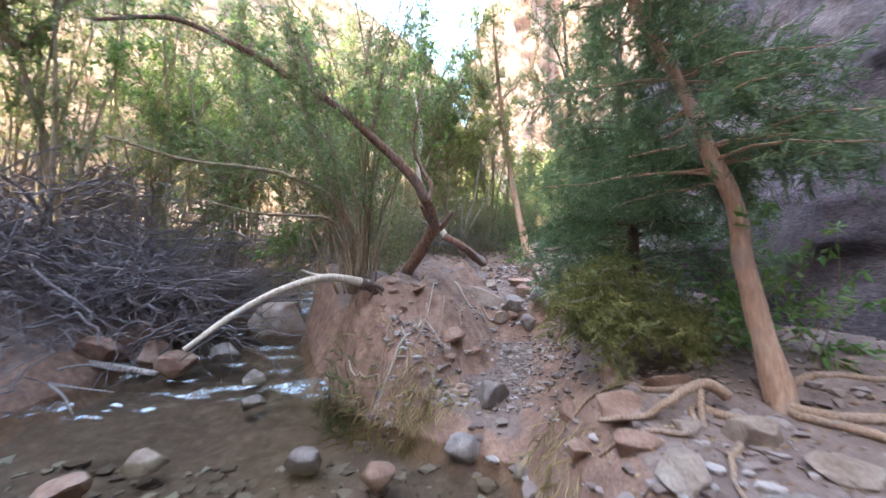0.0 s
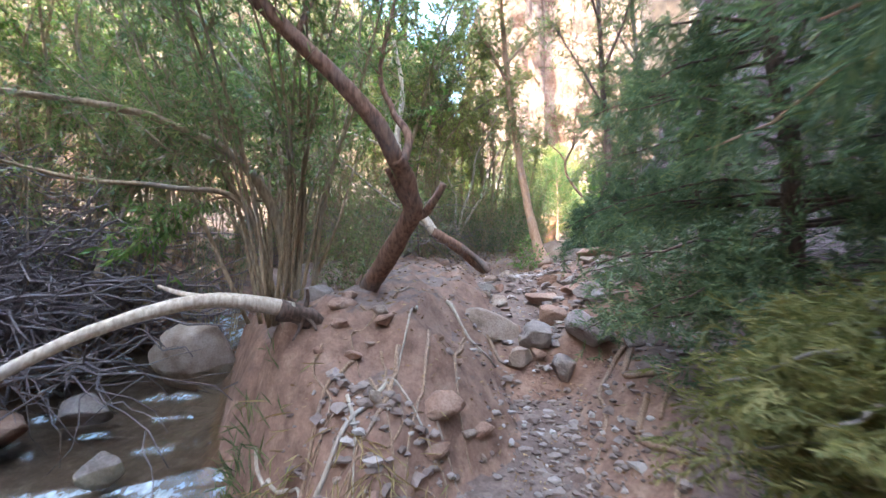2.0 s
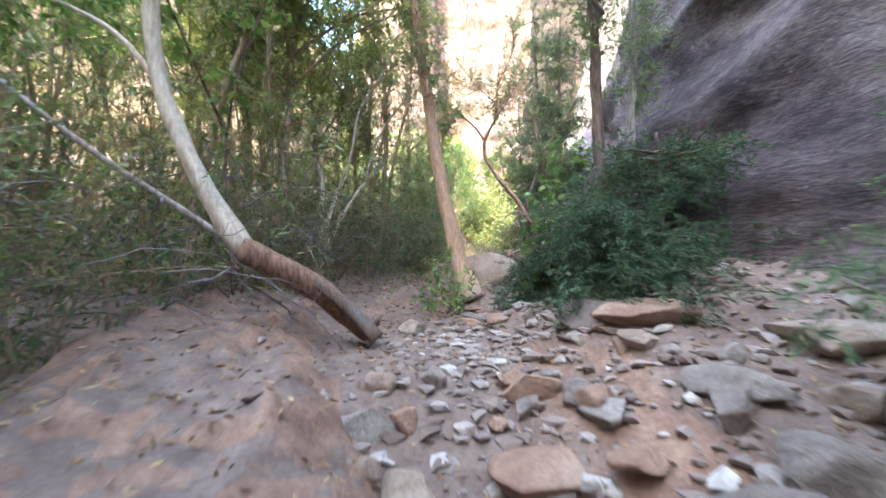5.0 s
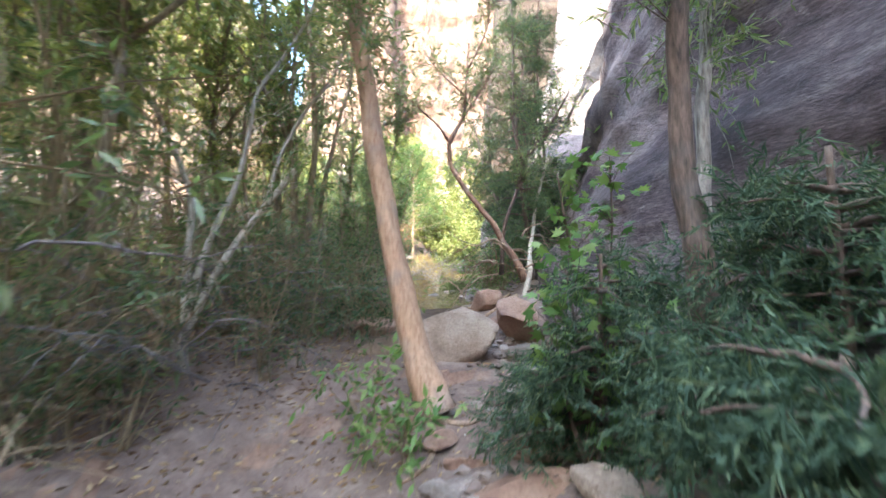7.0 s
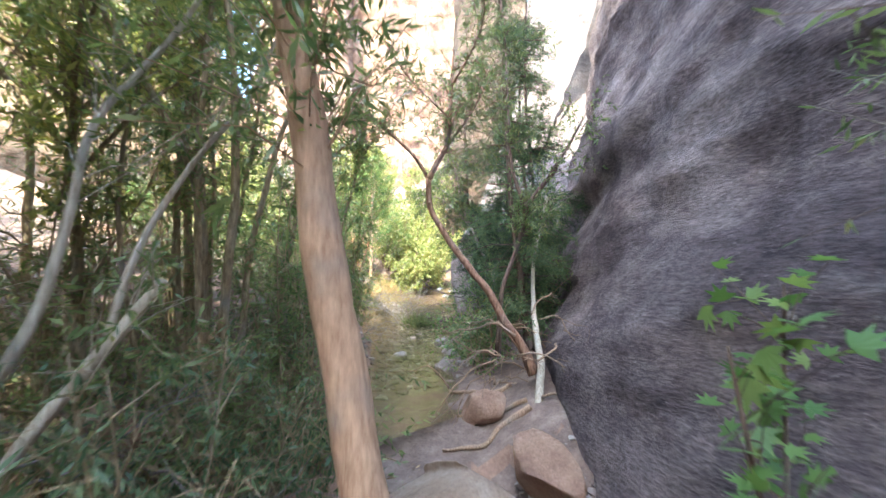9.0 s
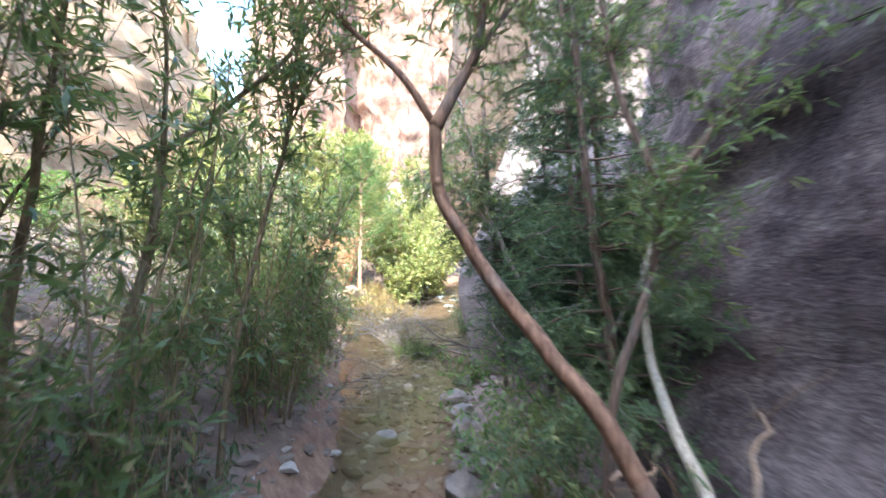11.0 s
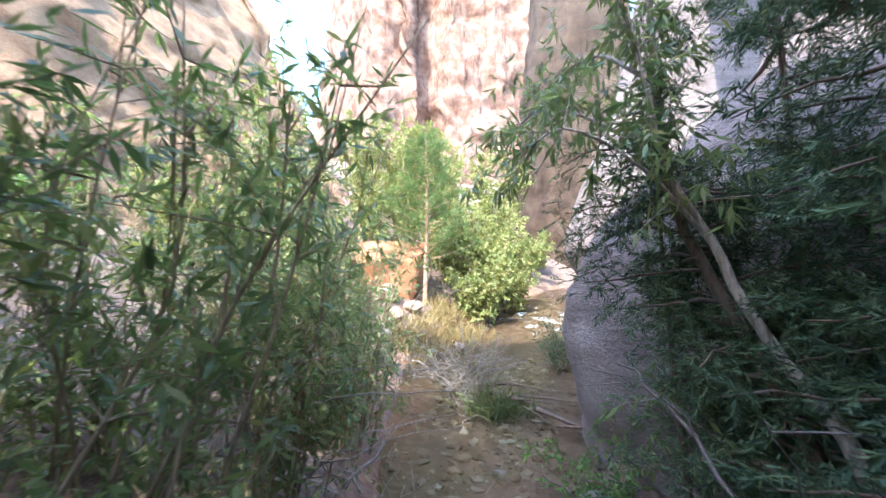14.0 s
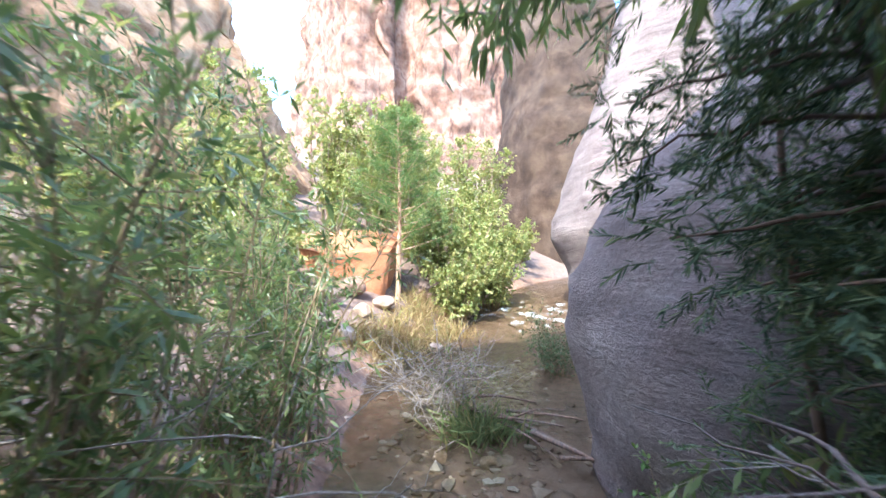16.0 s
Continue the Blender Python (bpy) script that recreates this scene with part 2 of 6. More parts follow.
def water_material():
    m, n, k = material("creek_water")
    v = coords(n, k, (1, 0.55, 1))
    g = n.new("ShaderNodeNewGeometry")
    sep = n.new("ShaderNodeSeparateXYZ")
    k.new(g.outputs["Normal"], sep.inputs[0])
    a = grain(n, k, v, 4.5, 5, 0.6)
    b = grain(n, k, v, 17.0, 3, 0.6)
    h = mixed(n, k, 0.35, a, b)
    bump = n.new("ShaderNodeBump")
    bump.inputs["Strength"].default_value = 0.5
    bump.inputs["Distance"].default_value = 0.045
    k.new(h, bump.inputs["Height"])
    clear = n.new("ShaderNodeBsdfTransparent")
    clear.inputs[0].default_value = (0.86, 0.84, 0.74, 1)
    gloss = add(n, "ShaderNodeBsdfGlossy", Roughness=0.06)
    k.new(bump.outputs[0], gloss.inputs["Normal"])
    fr = add(n, "ShaderNodeFresnel", IOR=1.5)
    k.new(bump.outputs[0], fr.inputs["Normal"])
    wet = n.new("ShaderNodeMixShader")
    k.new(fr.outputs[0], wet.inputs[0])
    k.new(clear.outputs[0], wet.inputs[1])
    k.new(gloss.outputs[0], wet.inputs[2])
    foam = n.new("ShaderNodeBsdfDiffuse")
    foam.inputs[0].default_value = (0.70, 0.76, 0.80, 1)
    f = n.new("ShaderNodeMath")
    f.operation = "SUBTRACT"
    k.new(ramp(n, k, h, [(0.42, (0, 0, 0)), (0.72, (0.85, 0.85, 0.85))]), f.inputs[0])
    k.new(ramp(n, k, sep.outputs[2], [(0.955, (0, 0, 0)), (0.992, (1, 1, 1))]), f.inputs[1])
    f.use_clamp = True
    out = n.new("ShaderNodeMixShader")
    k.new(f.outputs[0], out.inputs[0])
    k.new(wet.outputs[0], out.inputs[1])
    k.new(foam.outputs[0], out.inputs[2])
    o = n.new("ShaderNodeOutputMaterial")
    k.new(out.outputs[0], o.inputs[0])
    return m


WATER = water_material()


# ---------------------------------------------------------------- mesh tools
rng = np.random.default_rng(7)


def lattice(ix, iy, iz):
    h = (ix * 374761393 + iy * 668265263 + iz * 2147483647 * 13) & 0xFFFFFFFF
    h = ((h ^ (h >> 13)) * 1274126177) & 0xFFFFFFFF
    return ((h ^ (h >> 16)) & 0xFFFF) / 65535.0


def bumps(p, scale, octaves=4, seed=0):
    """Smooth noise in -1..1 at points p (n, 3), with features of about 1 / scale metres."""
    p = np.asarray(p, float) * scale + seed * 17.3
    total, amp, size = np.zeros(len(p)), 0.5, 0.0
    for _ in range(octaves):
        f = np.floor(p).astype(np.int64)
        u = p - f
        u = u * u * (3 - 2 * u)
        v = 0
        for dx in (0, 1):
            for dy in (0, 1):
                for dz in (0, 1):
                    w = (u[:, 0] if dx else 1 - u[:, 0]) * (u[:, 1] if dy else 1 - u[:, 1]) * (u[:, 2] if dz else 1 - u[:, 2])
                    v = v + w * lattice(f[:, 0] + dx, f[:, 1] + dy, f[:, 2] + dz)
        total += amp * (2 * v - 1)
        size += amp
        amp *= 0.5
        p = p * 2.03 + 5.1
    return total / size


def mesh_from(name, verts, faces, mat, smooth=True):
    """A mesh of triangles or quads (faces: an (n, 3) or (n, 4) array, or a list of such arrays)."""
    groups = faces if isinstance(faces, list) else [faces]
    groups = [np.asarray(g, np.int32) for g in groups if len(g)]
    me = bpy.data.meshes.new(name)
    verts = np.asarray(verts, np.float32)
    me.vertices.add(len(verts))
    me.vertices.foreach_set("co", verts.ravel())
    loops = np.concatenate([g.ravel() for g in groups])
    totals = np.concatenate([np.full(len(g), g.shape[1], np.int32) for g in groups])
    me.loops.add(len(loops))
    me.loops.foreach_set("vertex_index", loops)
    me.polygons.add(len(totals))
    me.polygons.foreach_set("loop_start", np.concatenate([[0], np.cumsum(totals)[:-1]]).astype(np.int32))
    me.polygons.foreach_set("use_smooth", np.full(len(totals), smooth))
    me.materials.append(mat)
    me.update(calc_edges=True)
    return me


def part(name, me, parent=None, label=""):
    ob = new(name, me)
    ob.parent = parent
    if label:
        tagged(ob, label)
    return ob


def thing(name, at, label, category, group="", kind=""):
    ob = new(name)
    ob.location = at
    ob.empty_display_size = 0.2
    return tagged(ob, label, category, group, kind)


def curve(pts, n=8):
    """Points along a smooth line through pts, n to each span."""
    p = np.asarray(pts, float)
    if len(p) < 3:
        return p[0] + (p[-1] - p[0]) * np.linspace(0, 1, n + 1)[:, None]
    q = np.vstack([2 * p[0] - p[1], p, 2 * p[-1] - p[-2]])
    out = []
    for i in range(1, len(q) - 2):
        t = np.linspace(0, 1, n, endpoint=False)[:, None]
        a, b, c, d = q[i - 1], q[i], q[i + 1], q[i + 2]
        out.append(0.5 * (2 * b + (c - a) * t + (2 * a - 5 * b + 4 * c - d) * t**2 + (3 * b - a - 3 * c + d) * t**3))
    return np.vstack([*out, p[-1:]])


def tube(line, r0, r1, sides=8, rough=0.08, flare=0.0):
    """Verts and faces of a tapered, slightly knobbly limb."""
    line = np.asarray(line, float)
    n = len(line)
    tang = np.gradient(line, axis=0)
    tang /= np.linalg.norm(tang, axis=1, keepdims=True) + 1e-9
    ref = np.array([0.31, 0.93, 0.2])
    u = np.cross(tang, ref)
    u /= np.linalg.norm(u, axis=1, keepdims=True) + 1e-9
    w = np.cross(tang, u)
    s = np.linspace(0, 1, n)
    r = r0 + (r1 - r0) * s + flare * np.exp(-s * 9)
    a = np.linspace(0, 2 * np.pi, sides, endpoint=False)
    ring = (np.cos(a)[None, :, None] * u[:, None] + np.sin(a)[None, :, None] * w[:, None])
    k = r[:, None] * (1 + rough * 2.2 * bumps((line[:, None] * 4 + ring * 1.3).reshape(-1, 3), 1.0, 3).reshape(n, sides))
    verts = (line[:, None] + ring * k[:, :, None]).reshape(-1, 3)
    i, j = np.meshgrid(np.arange(n - 1), np.arange(sides), indexing="ij")
    a0, a1 = i * sides + j, i * sides + (j + 1) % sides
    quads = np.stack([a0, a1, a1 + sides, a0 + sides], -1).reshape(-1, 4)
    verts = np.vstack([verts, line[:1], line[-1:]])
    b, e = n * sides, n * sides + 1
    ends = np.array([[b, (x + 1) % sides, x] for x in range(sides)] + [[e, (n - 1) * sides + x, (n - 1) * sides + (x + 1) % sides] for x in range(sides)])
    return verts, quads, ends


def merge(items):
    """Joins (verts, quads, tris) sets into one."""
    v, q, t, at = [], [], [], 0
    for a, b, c in items:
        v.append(a), q.append(b + at), t.append(c + at)
        at += len(a)
    return np.vstack(v), [np.vstack(q).astype(int), np.vstack(t).astype(int).reshape(-1, 3)]


def limb(name, line, r0, r1, mat, parent, sides=10, rough=0.1, label="", flare=0.0):
    v, q, t = tube(line - np.array(parent.location), r0, r1, sides, rough, flare)
    return part(name, mesh_from(name, v, [q, t], mat), parent, label)


def unit(v):
    return v / (np.linalg.norm(v, axis=-1, keepdims=True) + 1e-9)


def blades(p, d, length, width, fold=0.25):
    """Verts and triangles of folded lance-shaped leaves that start at p and point along d."""
    n = len(p)
    d = unit(d)
    up = unit(rng.normal(size=(n, 3)) + np.array([0, 0, 1.2]))
    side = unit(np.cross(d, up))
    nor = np.cross(side, d)
    L, W = np.broadcast_to(length, n)[:, None], np.broadcast_to(width, n)[:, None]
    mid = p + d * L * 0.42 - nor * W * fold
    verts = np.stack([p, mid + side * W * 0.5, p + d * L - nor * L * 0.12, mid - side * W * 0.5], 1).reshape(-1, 3)
    b = np.arange(n)[:, None] * 4
    return verts, np.vstack([b + [0, 1, 2], b + [0, 2, 3]])


WAY = np.array([eye for _, eye, _, _ in PATH])


def clear_of_way(p, room=0.5):
    """Which points stand off the walked line by some room."""
    a, b = WAY[:-1], WAY[1:]
    best = np.full(len(p), 9.0)
    for s, e in zip(a, b):
        d = e - s
        t = np.clip(((p - s) @ d) / (d @ d + 1e-9), 0, 1)
        best = np.minimum(best, np.linalg.norm(p - s - t[:, None] * d, axis=1))
    return best > room


def twigs_on(line, r, count, start=0.3, reach=(0.25, 0.8), rise=0.35):
    """Fine side shoots on a limb: a list of short bent lines."""
    out = []
    n = len(line)
    tang = unit(np.gradient(line, axis=0))
    for s in rng.uniform(start, 1.0, count):
        i = min(int(s * (n - 1)), n - 1)
        d = unit(tang[i] * 0.7 + rng.normal(size=3) * 0.75 + np.array([0, 0, rise]))
        L = rng.uniform(*reach)
        bend = rng.normal(size=3) * 0.15 + np.array([0, 0, -0.12])
        t = np.linspace(0, 1, 5)[:, None]
        out.append(line[i] + d * L * t + bend * L * t**2)
    return out


def foliage_on(lines, per, size=(0.06, 0.10), slim=0.2, droop=0.25, room=0.5):
    """Leaves set along thin shoots."""
    if not lines:
        return None
    a = np.stack([np.asarray(l) for l in lines])
    n, m = len(a), a.shape[1]
    s = rng.uniform(0.1, 1.0, (n, per)) * (m - 1)
    i = np.minimum(s.astype(int), m - 2)
    f = (s - i)[..., None]
    row = np.arange(n)[:, None]
    p = (a[row, i] * (1 - f) + a[row, i + 1] * f).reshape(-1, 3)
    d = unit(a[row, i + 1] - a[row, i]).reshape(-1, 3)
    d = unit(d * 0.55 + rng.normal(size=p.shape) * 0.6 + np.array([0, 0, -droop]))
    keep = clear_of_way(p, room)
    p, d = p[keep], d[keep]
    L = rng.uniform(*size, len(p))
    return blades(p, d, L, L * slim)


def rods(lines, r0, r1, sides=4):
    out = []
    for l in lines:
        v, q, t = tube(l[::2] if len(l) > 4 else l, r0, r1, sides, 0.0)
        out.append((v, q, t[:0]))
    return merge(out)


def woody(name, at, label, category, limbs, mat, leaf_mat, twig_n=40, per=9, reach=(0.25, 0.8), size=(0.06, 0.1), slim=0.2,
          droop=0.25, group="", start=0.3, room=0.5, twig_r=0.005, second=0, extra=()):
    """A tree or shrub: limbs are (part name, points, start radius, end radius). Shoots and leaves grow on all of them."""
    top = thing(name, at, label, category, group)
    o = np.array(at, float)
    shoots = []
    for k, (kind, pts, r0, r1) in enumerate(limbs):
        line = curve(pts, 7 if r0 > 0.03 else 4)
        line = line + np.stack([bumps(line, 1.7, 3, 11 + k + a) for a in range(3)], 1) * min(0.05, 0.9 * r0) * np.sin(np.linspace(0, np.pi, len(line)))[:, None]
        limb(kind, line, r0, r1, mat, top, 12 if r0 > 0.05 else 6 if r0 > 0.03 else 4, 0.12 if r0 > 0.05 else 0.06, flare=0.5 * r0 if kind == "trunk" else 0)
        length = np.linalg.norm(np.diff(line, axis=0), axis=1).sum()
        if twig_n:
            shoots += twigs_on(line, r0, max(2, int(twig_n * length)), start if kind != "trunk" else max(start, 0.55), reach)
    if second and shoots:
        more = []
        for s in shoots:
            more += twigs_on(s, 0.003, second, 0.3, (0.12, 0.35), 0.1)
        more = [s for s in more if clear_of_way(s, room).all()]
    else:
        more = []
    shoots = [s for s in shoots if clear_of_way(s, room).all()]
    if shoots:
        v, f = rods([s - o for s in shoots] + [s[::4] - o for s in more[::4]], twig_r, twig_r * 0.35, 3)
        shoots = shoots + more
        tagged(part("twig", mesh_from("twig", v, f, mat), top), kind="stuff")
        if per:
            v, f = foliage_on(shoots, per, size, slim, droop, room)
            tagged(part("foliage", mesh_from("foliage", v - o, f, leaf_mat, False), top), kind="stuff")
    return top


def clump(at, stems, height, spread, r0, lean=(0, 0), seed=0, base=0.25, kind="stem"):
    """Limb lines for a shrub of many stems that fan out from one foot."""
    g = np.random.default_rng(seed)
    out = []
    for i in range(stems):
        a = g.uniform(0, 2 * np.pi)
        out_d = np.array([np.cos(a) * spread + lean[0], np.sin(a) * spread + lean[1]]) * g.uniform(0.4, 1.0)
        h = height * g.uniform(0.65, 1.05)
        foot = np.array([at[0] + np.cos(a) * base * g.uniform(0, 1), at[1] + np.sin(a) * base * g.uniform(0, 1), at[2] - 0.12])
        pts = [foot]
        for t in (0.3, 0.6, 1.0):
            side = g.normal(size=2) * 0.06 * height * t
            pts.append(foot + np.array([out_d[0] * t**1.4 * height + side[0], out_d[1] * t**1.4 * height + side[1], h * t]))
        out.append((kind, pts, r0 * g.uniform(0.6, 1.1), r0 * 0.25))
    return out


# ---------------------------------------------------------------- lie of the land
CREEK = np.array([(-2.6, -18, 0, 3.4), (-2.8, 0, 0, 3.6), (-2.8, 3.2, 0, 3.5), (-3.2, 5.0, 0.12, 2.05), (-3.5, 6.1, 0.34, 1.62), (-4.1, 8.8, 0.8, 1.2), (-4.1, 10, 1.0, 1.0), (-3, 11.8, 1.7, 0.9),
                  (-0.6, 13.6, 2.6, 0.8), (2.3, 14.2, 2.93, 0.7), (3.7, 14.75, 2.96, 0.75), (4.6, 16.1, 2.97, 0.8), (5.5, 18.2, 2.98, 0.95), (6.5, 20.3, 2.99, 1.5), (8.5, 24.2, 3.08, 2.3), (11.0, 27.5, 3.5, 1.9),
                  (14, 30.2, 4.3, 1.7), (17.5, 33, 4.8, 1.5), (22, 36, 5.2, 1.3)])
TRAIL = np.array([(0.1, -18, -0.2), (0.05, 2.4, -0.15), (0.3, 4.2, 0.12), (0.45, 5.1, 0.4), (0.75, 6.0, 0.55), (0.92, 6.65, 0.78), (0.95, 6.95, 1.28), (1.0, 7.4, 1.44), (1.2, 8.6, 2.05), (1.5, 10.0, 2.1),
                  (2.7, 10.4, 2.25), (3.4, 11.4, 2.45), (3.2, 12.8, 2.72), (3.9, 13.7, 2.9), (5.2, 15.1, 3.1), (6.3, 17, 3.15), (7.4, 19, 3.06), (9.4, 22.5, 2.98), (12.5, 26, 3.5), (15.5, 29, 4.3), (19.5, 32, 5.0), (26, 36, 5.6)])


def near(p, line):
    """Distance to a line in plan, its other values there, and the side (right is positive)."""
    best = np.full(len(p), 1e9)
    vals, side = np.zeros((len(p), line.shape[1] - 2)), np.zeros(len(p))
    for a, b in zip(line[:-1], line[1:]):
        d = b[:2] - a[:2]
        t = np.clip(((p - a[:2]) @ d) / (d @ d), 0, 1)
        off = p - a[:2] - t[:, None] * d
        r = np.hypot(off[:, 0], off[:, 1])
        hit = r < best
        best[hit] = r[hit]
        vals[hit] = a[2:] + t[hit, None] * (b - a)[2:]
        side[hit] = np.sign(d[1] * off[hit, 0] - d[0] * off[hit, 1])
    return best, vals, side


def step(x, a, b):
    t = np.clip((x - a) / (b - a), 0, 1)
    return t * t * (3 - 2 * t)


def land(x, y):
    """Height of the ground."""
    x, y = np.atleast_1d(np.asarray(x, float)), np.atleast_1d(np.asarray(y, float))
    p = np.stack([x, y], 1)
    dc, vc, sc = near(p, CREEK)
    dt, vt, st = near(p, TRAIL)
    water, half = vc[:, 0], vc[:, 1]
    away = step(dt, 0.5, 1.3) * (y < 15)
    vt[:, 0] = (1 - away) * vt[:, 0] + away * np.interp(y, TRAIL[:, 1], TRAIL[:, 2])
    rise = np.interp(y, [-2, 1, 3.2, 4.4, 6, 7.2, 9, 11, 14, 17, 20, 30], [0.6, 0.75, 0.95, 0.75, 0.8, 0.75, 0.45, 0.35, 0.5, 0.6, 0.05, 0.2])
    right = vt[:, 0] + rise * step(dt, 0.35, 1.35) + 0.22 * np.clip(dt - 1.4, 0, 8) * (1 - 0.9 * step(y, 17, 21))
    between = vt[:, 0] + 0.02 * dt
    hill = water + 0.35 + 0.42 * np.clip(dc - half - 0.5, 0, 40) + 0.25 * step(dc, half, half + 2)
    z = np.where(st > 0, right, between)
    z = np.where(sc < 0, hill, z)
    # the earth tongue between creek and gully
    t = np.clip((y - 5.45) / 2.6, 0, 1)
    ridge = np.interp(y, [4.7, 5.0, 5.9, 6.8, 8.2, 9.6, 11], [0.0, 0.5, 1.75, 1.95, 2.2, 2.3, 2.4]) - 1.3 * np.clip(np.abs(x - (-0.82 + 0.72 * t)) - 0.52, 0, 3) ** 1.25
    ridge = ridge + (0.22 * bumps(np.stack([x, y, 0 * x], 1), 1.6, 4, 9) + 0.1 * bumps(np.stack([x, y, 0 * x], 1), 5.0, 3, 10)) * step(y, 4.6, 5.2)
    z = np.where((sc > 0) & (y > 4.4) & (y < 12) & (x < 1.6), np.maximum(z, ridge), z)
    bed = water - np.where(y > 13, 0.11, 0.28) - np.where(y > 13, 0.05, 0.1) * step(half - dc, 0, half)
    z = bed + (z - bed) * step(dc, half - 0.25, half + 0.4)
    q = np.stack([x, y, np.zeros_like(x)], 1)
    near_way = np.clip(dt / 2, 0.35, 1)
    return z + 0.07 * near_way * bumps(q, 0.9, 3) + 0.035 * bumps(q, 4.0, 4, 3) + 0.9 * step(dc, 9, 25) * bumps(q, 0.12, 3, 5)


def ground_z(x, y):
    return float(land(x, y)[0])


def spaced(stops):
    return np.concatenate([np.arange(a, b, s) for a, b, s in stops])


gx = spaced([(-60, -16, 2.0), (-16, -6, 0.5), (-6, -3, 0.14), (-3, 4.2, 0.065), (4.2, 10, 0.1), (10, 18, 0.4), (18, 70.1, 2.0)])
gy = spaced([(-60, -8, 2.0), (-8, 2, 0.25), (2, 12.5, 0.065), (12.5, 23, 0.1), (23, 36, 0.25), (36, 110.1, 2.0)])
X, Y = np.meshgrid(gx, gy)
Z = land(X.ravel(), Y.ravel())
i, j = np.meshgrid(np.arange(len(gy) - 1), np.arange(len(gx) - 1), indexing="ij")
a = (i * len(gx) + j).ravel()
ground = part("ground", mesh_from("ground", np.stack([X.ravel(), Y.ravel(), Z], 1), np.stack([a, a + 1, a + 1 + len(gx), a + len(gx)], 1), SOIL))
tagged(ground, "reddish-brown canyon soil with gravel and worn trail", "ground", kind="structure")

# water sheet, following the creek
line = curve(CREEK[:, :3], 40)
line = line[(line[:, 1] > -14)]
halves = np.interp(np.arange(len(line)), np.linspace(0, len(line), len(CREEK)), CREEK[:, 3]) + 0.45
tg = unit(np.gradient(line[:, :2], axis=0))
nrm = np.stack([tg[:, 1], -tg[:, 0]], 1)
across = np.linspace(-1, 1, 33)
wp = line[:, None, :2] + nrm[:, None] * (across[None, :, None] * halves[:, None, None])
wz = np.repeat(line[:, 2:3], 33, 1) - 0.03
flat = np.concatenate([wp.reshape(-1, 2), np.zeros((wp.shape[0] * 33, 1))], 1)
fall = np.clip(np.gradient(line[:, 2]) / (np.linalg.norm(np.gradient(line[:, :2], axis=0), axis=1) + 1e-6), 0, 0.4)
wz = wz + (0.012 + 0.22 * np.repeat(fall[:, None], 33, 1)) * bumps(flat, 3.2, 4).reshape(wz.shape)
i, j = np.meshgrid(np.arange(len(line) - 1), np.arange(32), indexing="ij")
a = (i * 33 + j).ravel()
water = part("water", mesh_from("water", np.concatenate([wp, wz[..., None]], 2).reshape(-1, 3), np.stack([a, a + 1, a + 34, a + 33], 1), WATER))
tagged(water, "shallow clear creek with small foaming rapids", "water", kind="structure")


# ---------------------------------------------------------------- cliffs
def cliff(name, plan, low, high, lean, mat, label, rough=0.8, fine=0.5, rows=70, ledges=0.0, turn=1):
    """A rock face over a line in plan; lean: how far it draws back by height, as pairs (height, metres)."""
    dense = curve([(x, y, 0) for x, y in plan], 24)
    ds = np.concatenate([[0], np.cumsum(np.linalg.norm(np.diff(dense, axis=0), axis=1))])
    s = np.arange(0, ds[-1], fine)
    base = np.stack([np.interp(s, ds, dense[:, k]) for k in (0, 1)], 1)
    t = unit(np.gradient(base, axis=0))
    n = np.stack([t[:, 1], -t[:, 0]], 1) * turn
    z = low + (high - low) * np.linspace(0, 1, rows) ** 1.35
    back = np.interp(z, [a for a, _ in lean], [b for _, b in lean])
    p = np.zeros((len(s), rows, 3))
    p[..., :2] = base[:, None] + n[:, None] * back[None, :, None]
    p[..., 2] = z
    q = p.reshape(-1, 3)
    d = rough * bumps(q * [1, 1, 1.4], 0.28, 4, 2) + 0.28 * rough * bumps(q * [0.5, 0.5, 2.2], 0.9, 4, 4)
    d = d + 0.1 * bumps(q * [1, 1, 1.6], 2.2, 5, 8)
    if ledges:
        v = q[:, 2] * 0.62 + 0.5 * bumps(q, 0.15, 2, 6) + 0.16 * q[:, 1]
        d = d + ledges * (np.abs((v % 1.0) - 0.35) ** 0.5 - 0.5)
    q = q + np.concatenate([np.repeat(n, rows, 0) * d[:, None], np.zeros((len(q), 1))], 1)
    # a back face gives the rock its thickness
    rear = q.copy()
    rear[:, :2] += np.repeat(n, rows, 0) * 6.0
    v = np.vstack([q, rear[rows - 1 :: rows]])
    i, j = np.meshgrid(np.arange(len(s) - 1), np.arange(rows - 1), indexing="ij")
    a = (i * rows + j).ravel()
    f = np.stack([a, a + rows, a + rows + 1, a + 1], 1) if turn > 0 else np.stack([a, a + 1, a + rows + 1, a + rows], 1)
    top = np.arange(len(s) - 1)
    cap = np.stack([top * rows + rows - 1, (top + 1) * rows + rows - 1, len(q) + top + 1, len(q) + top], 1)
    ob = part(name, mesh_from(name, v, [f, cap], mat))
    return tagged(ob, label, "cliff", kind="structure")


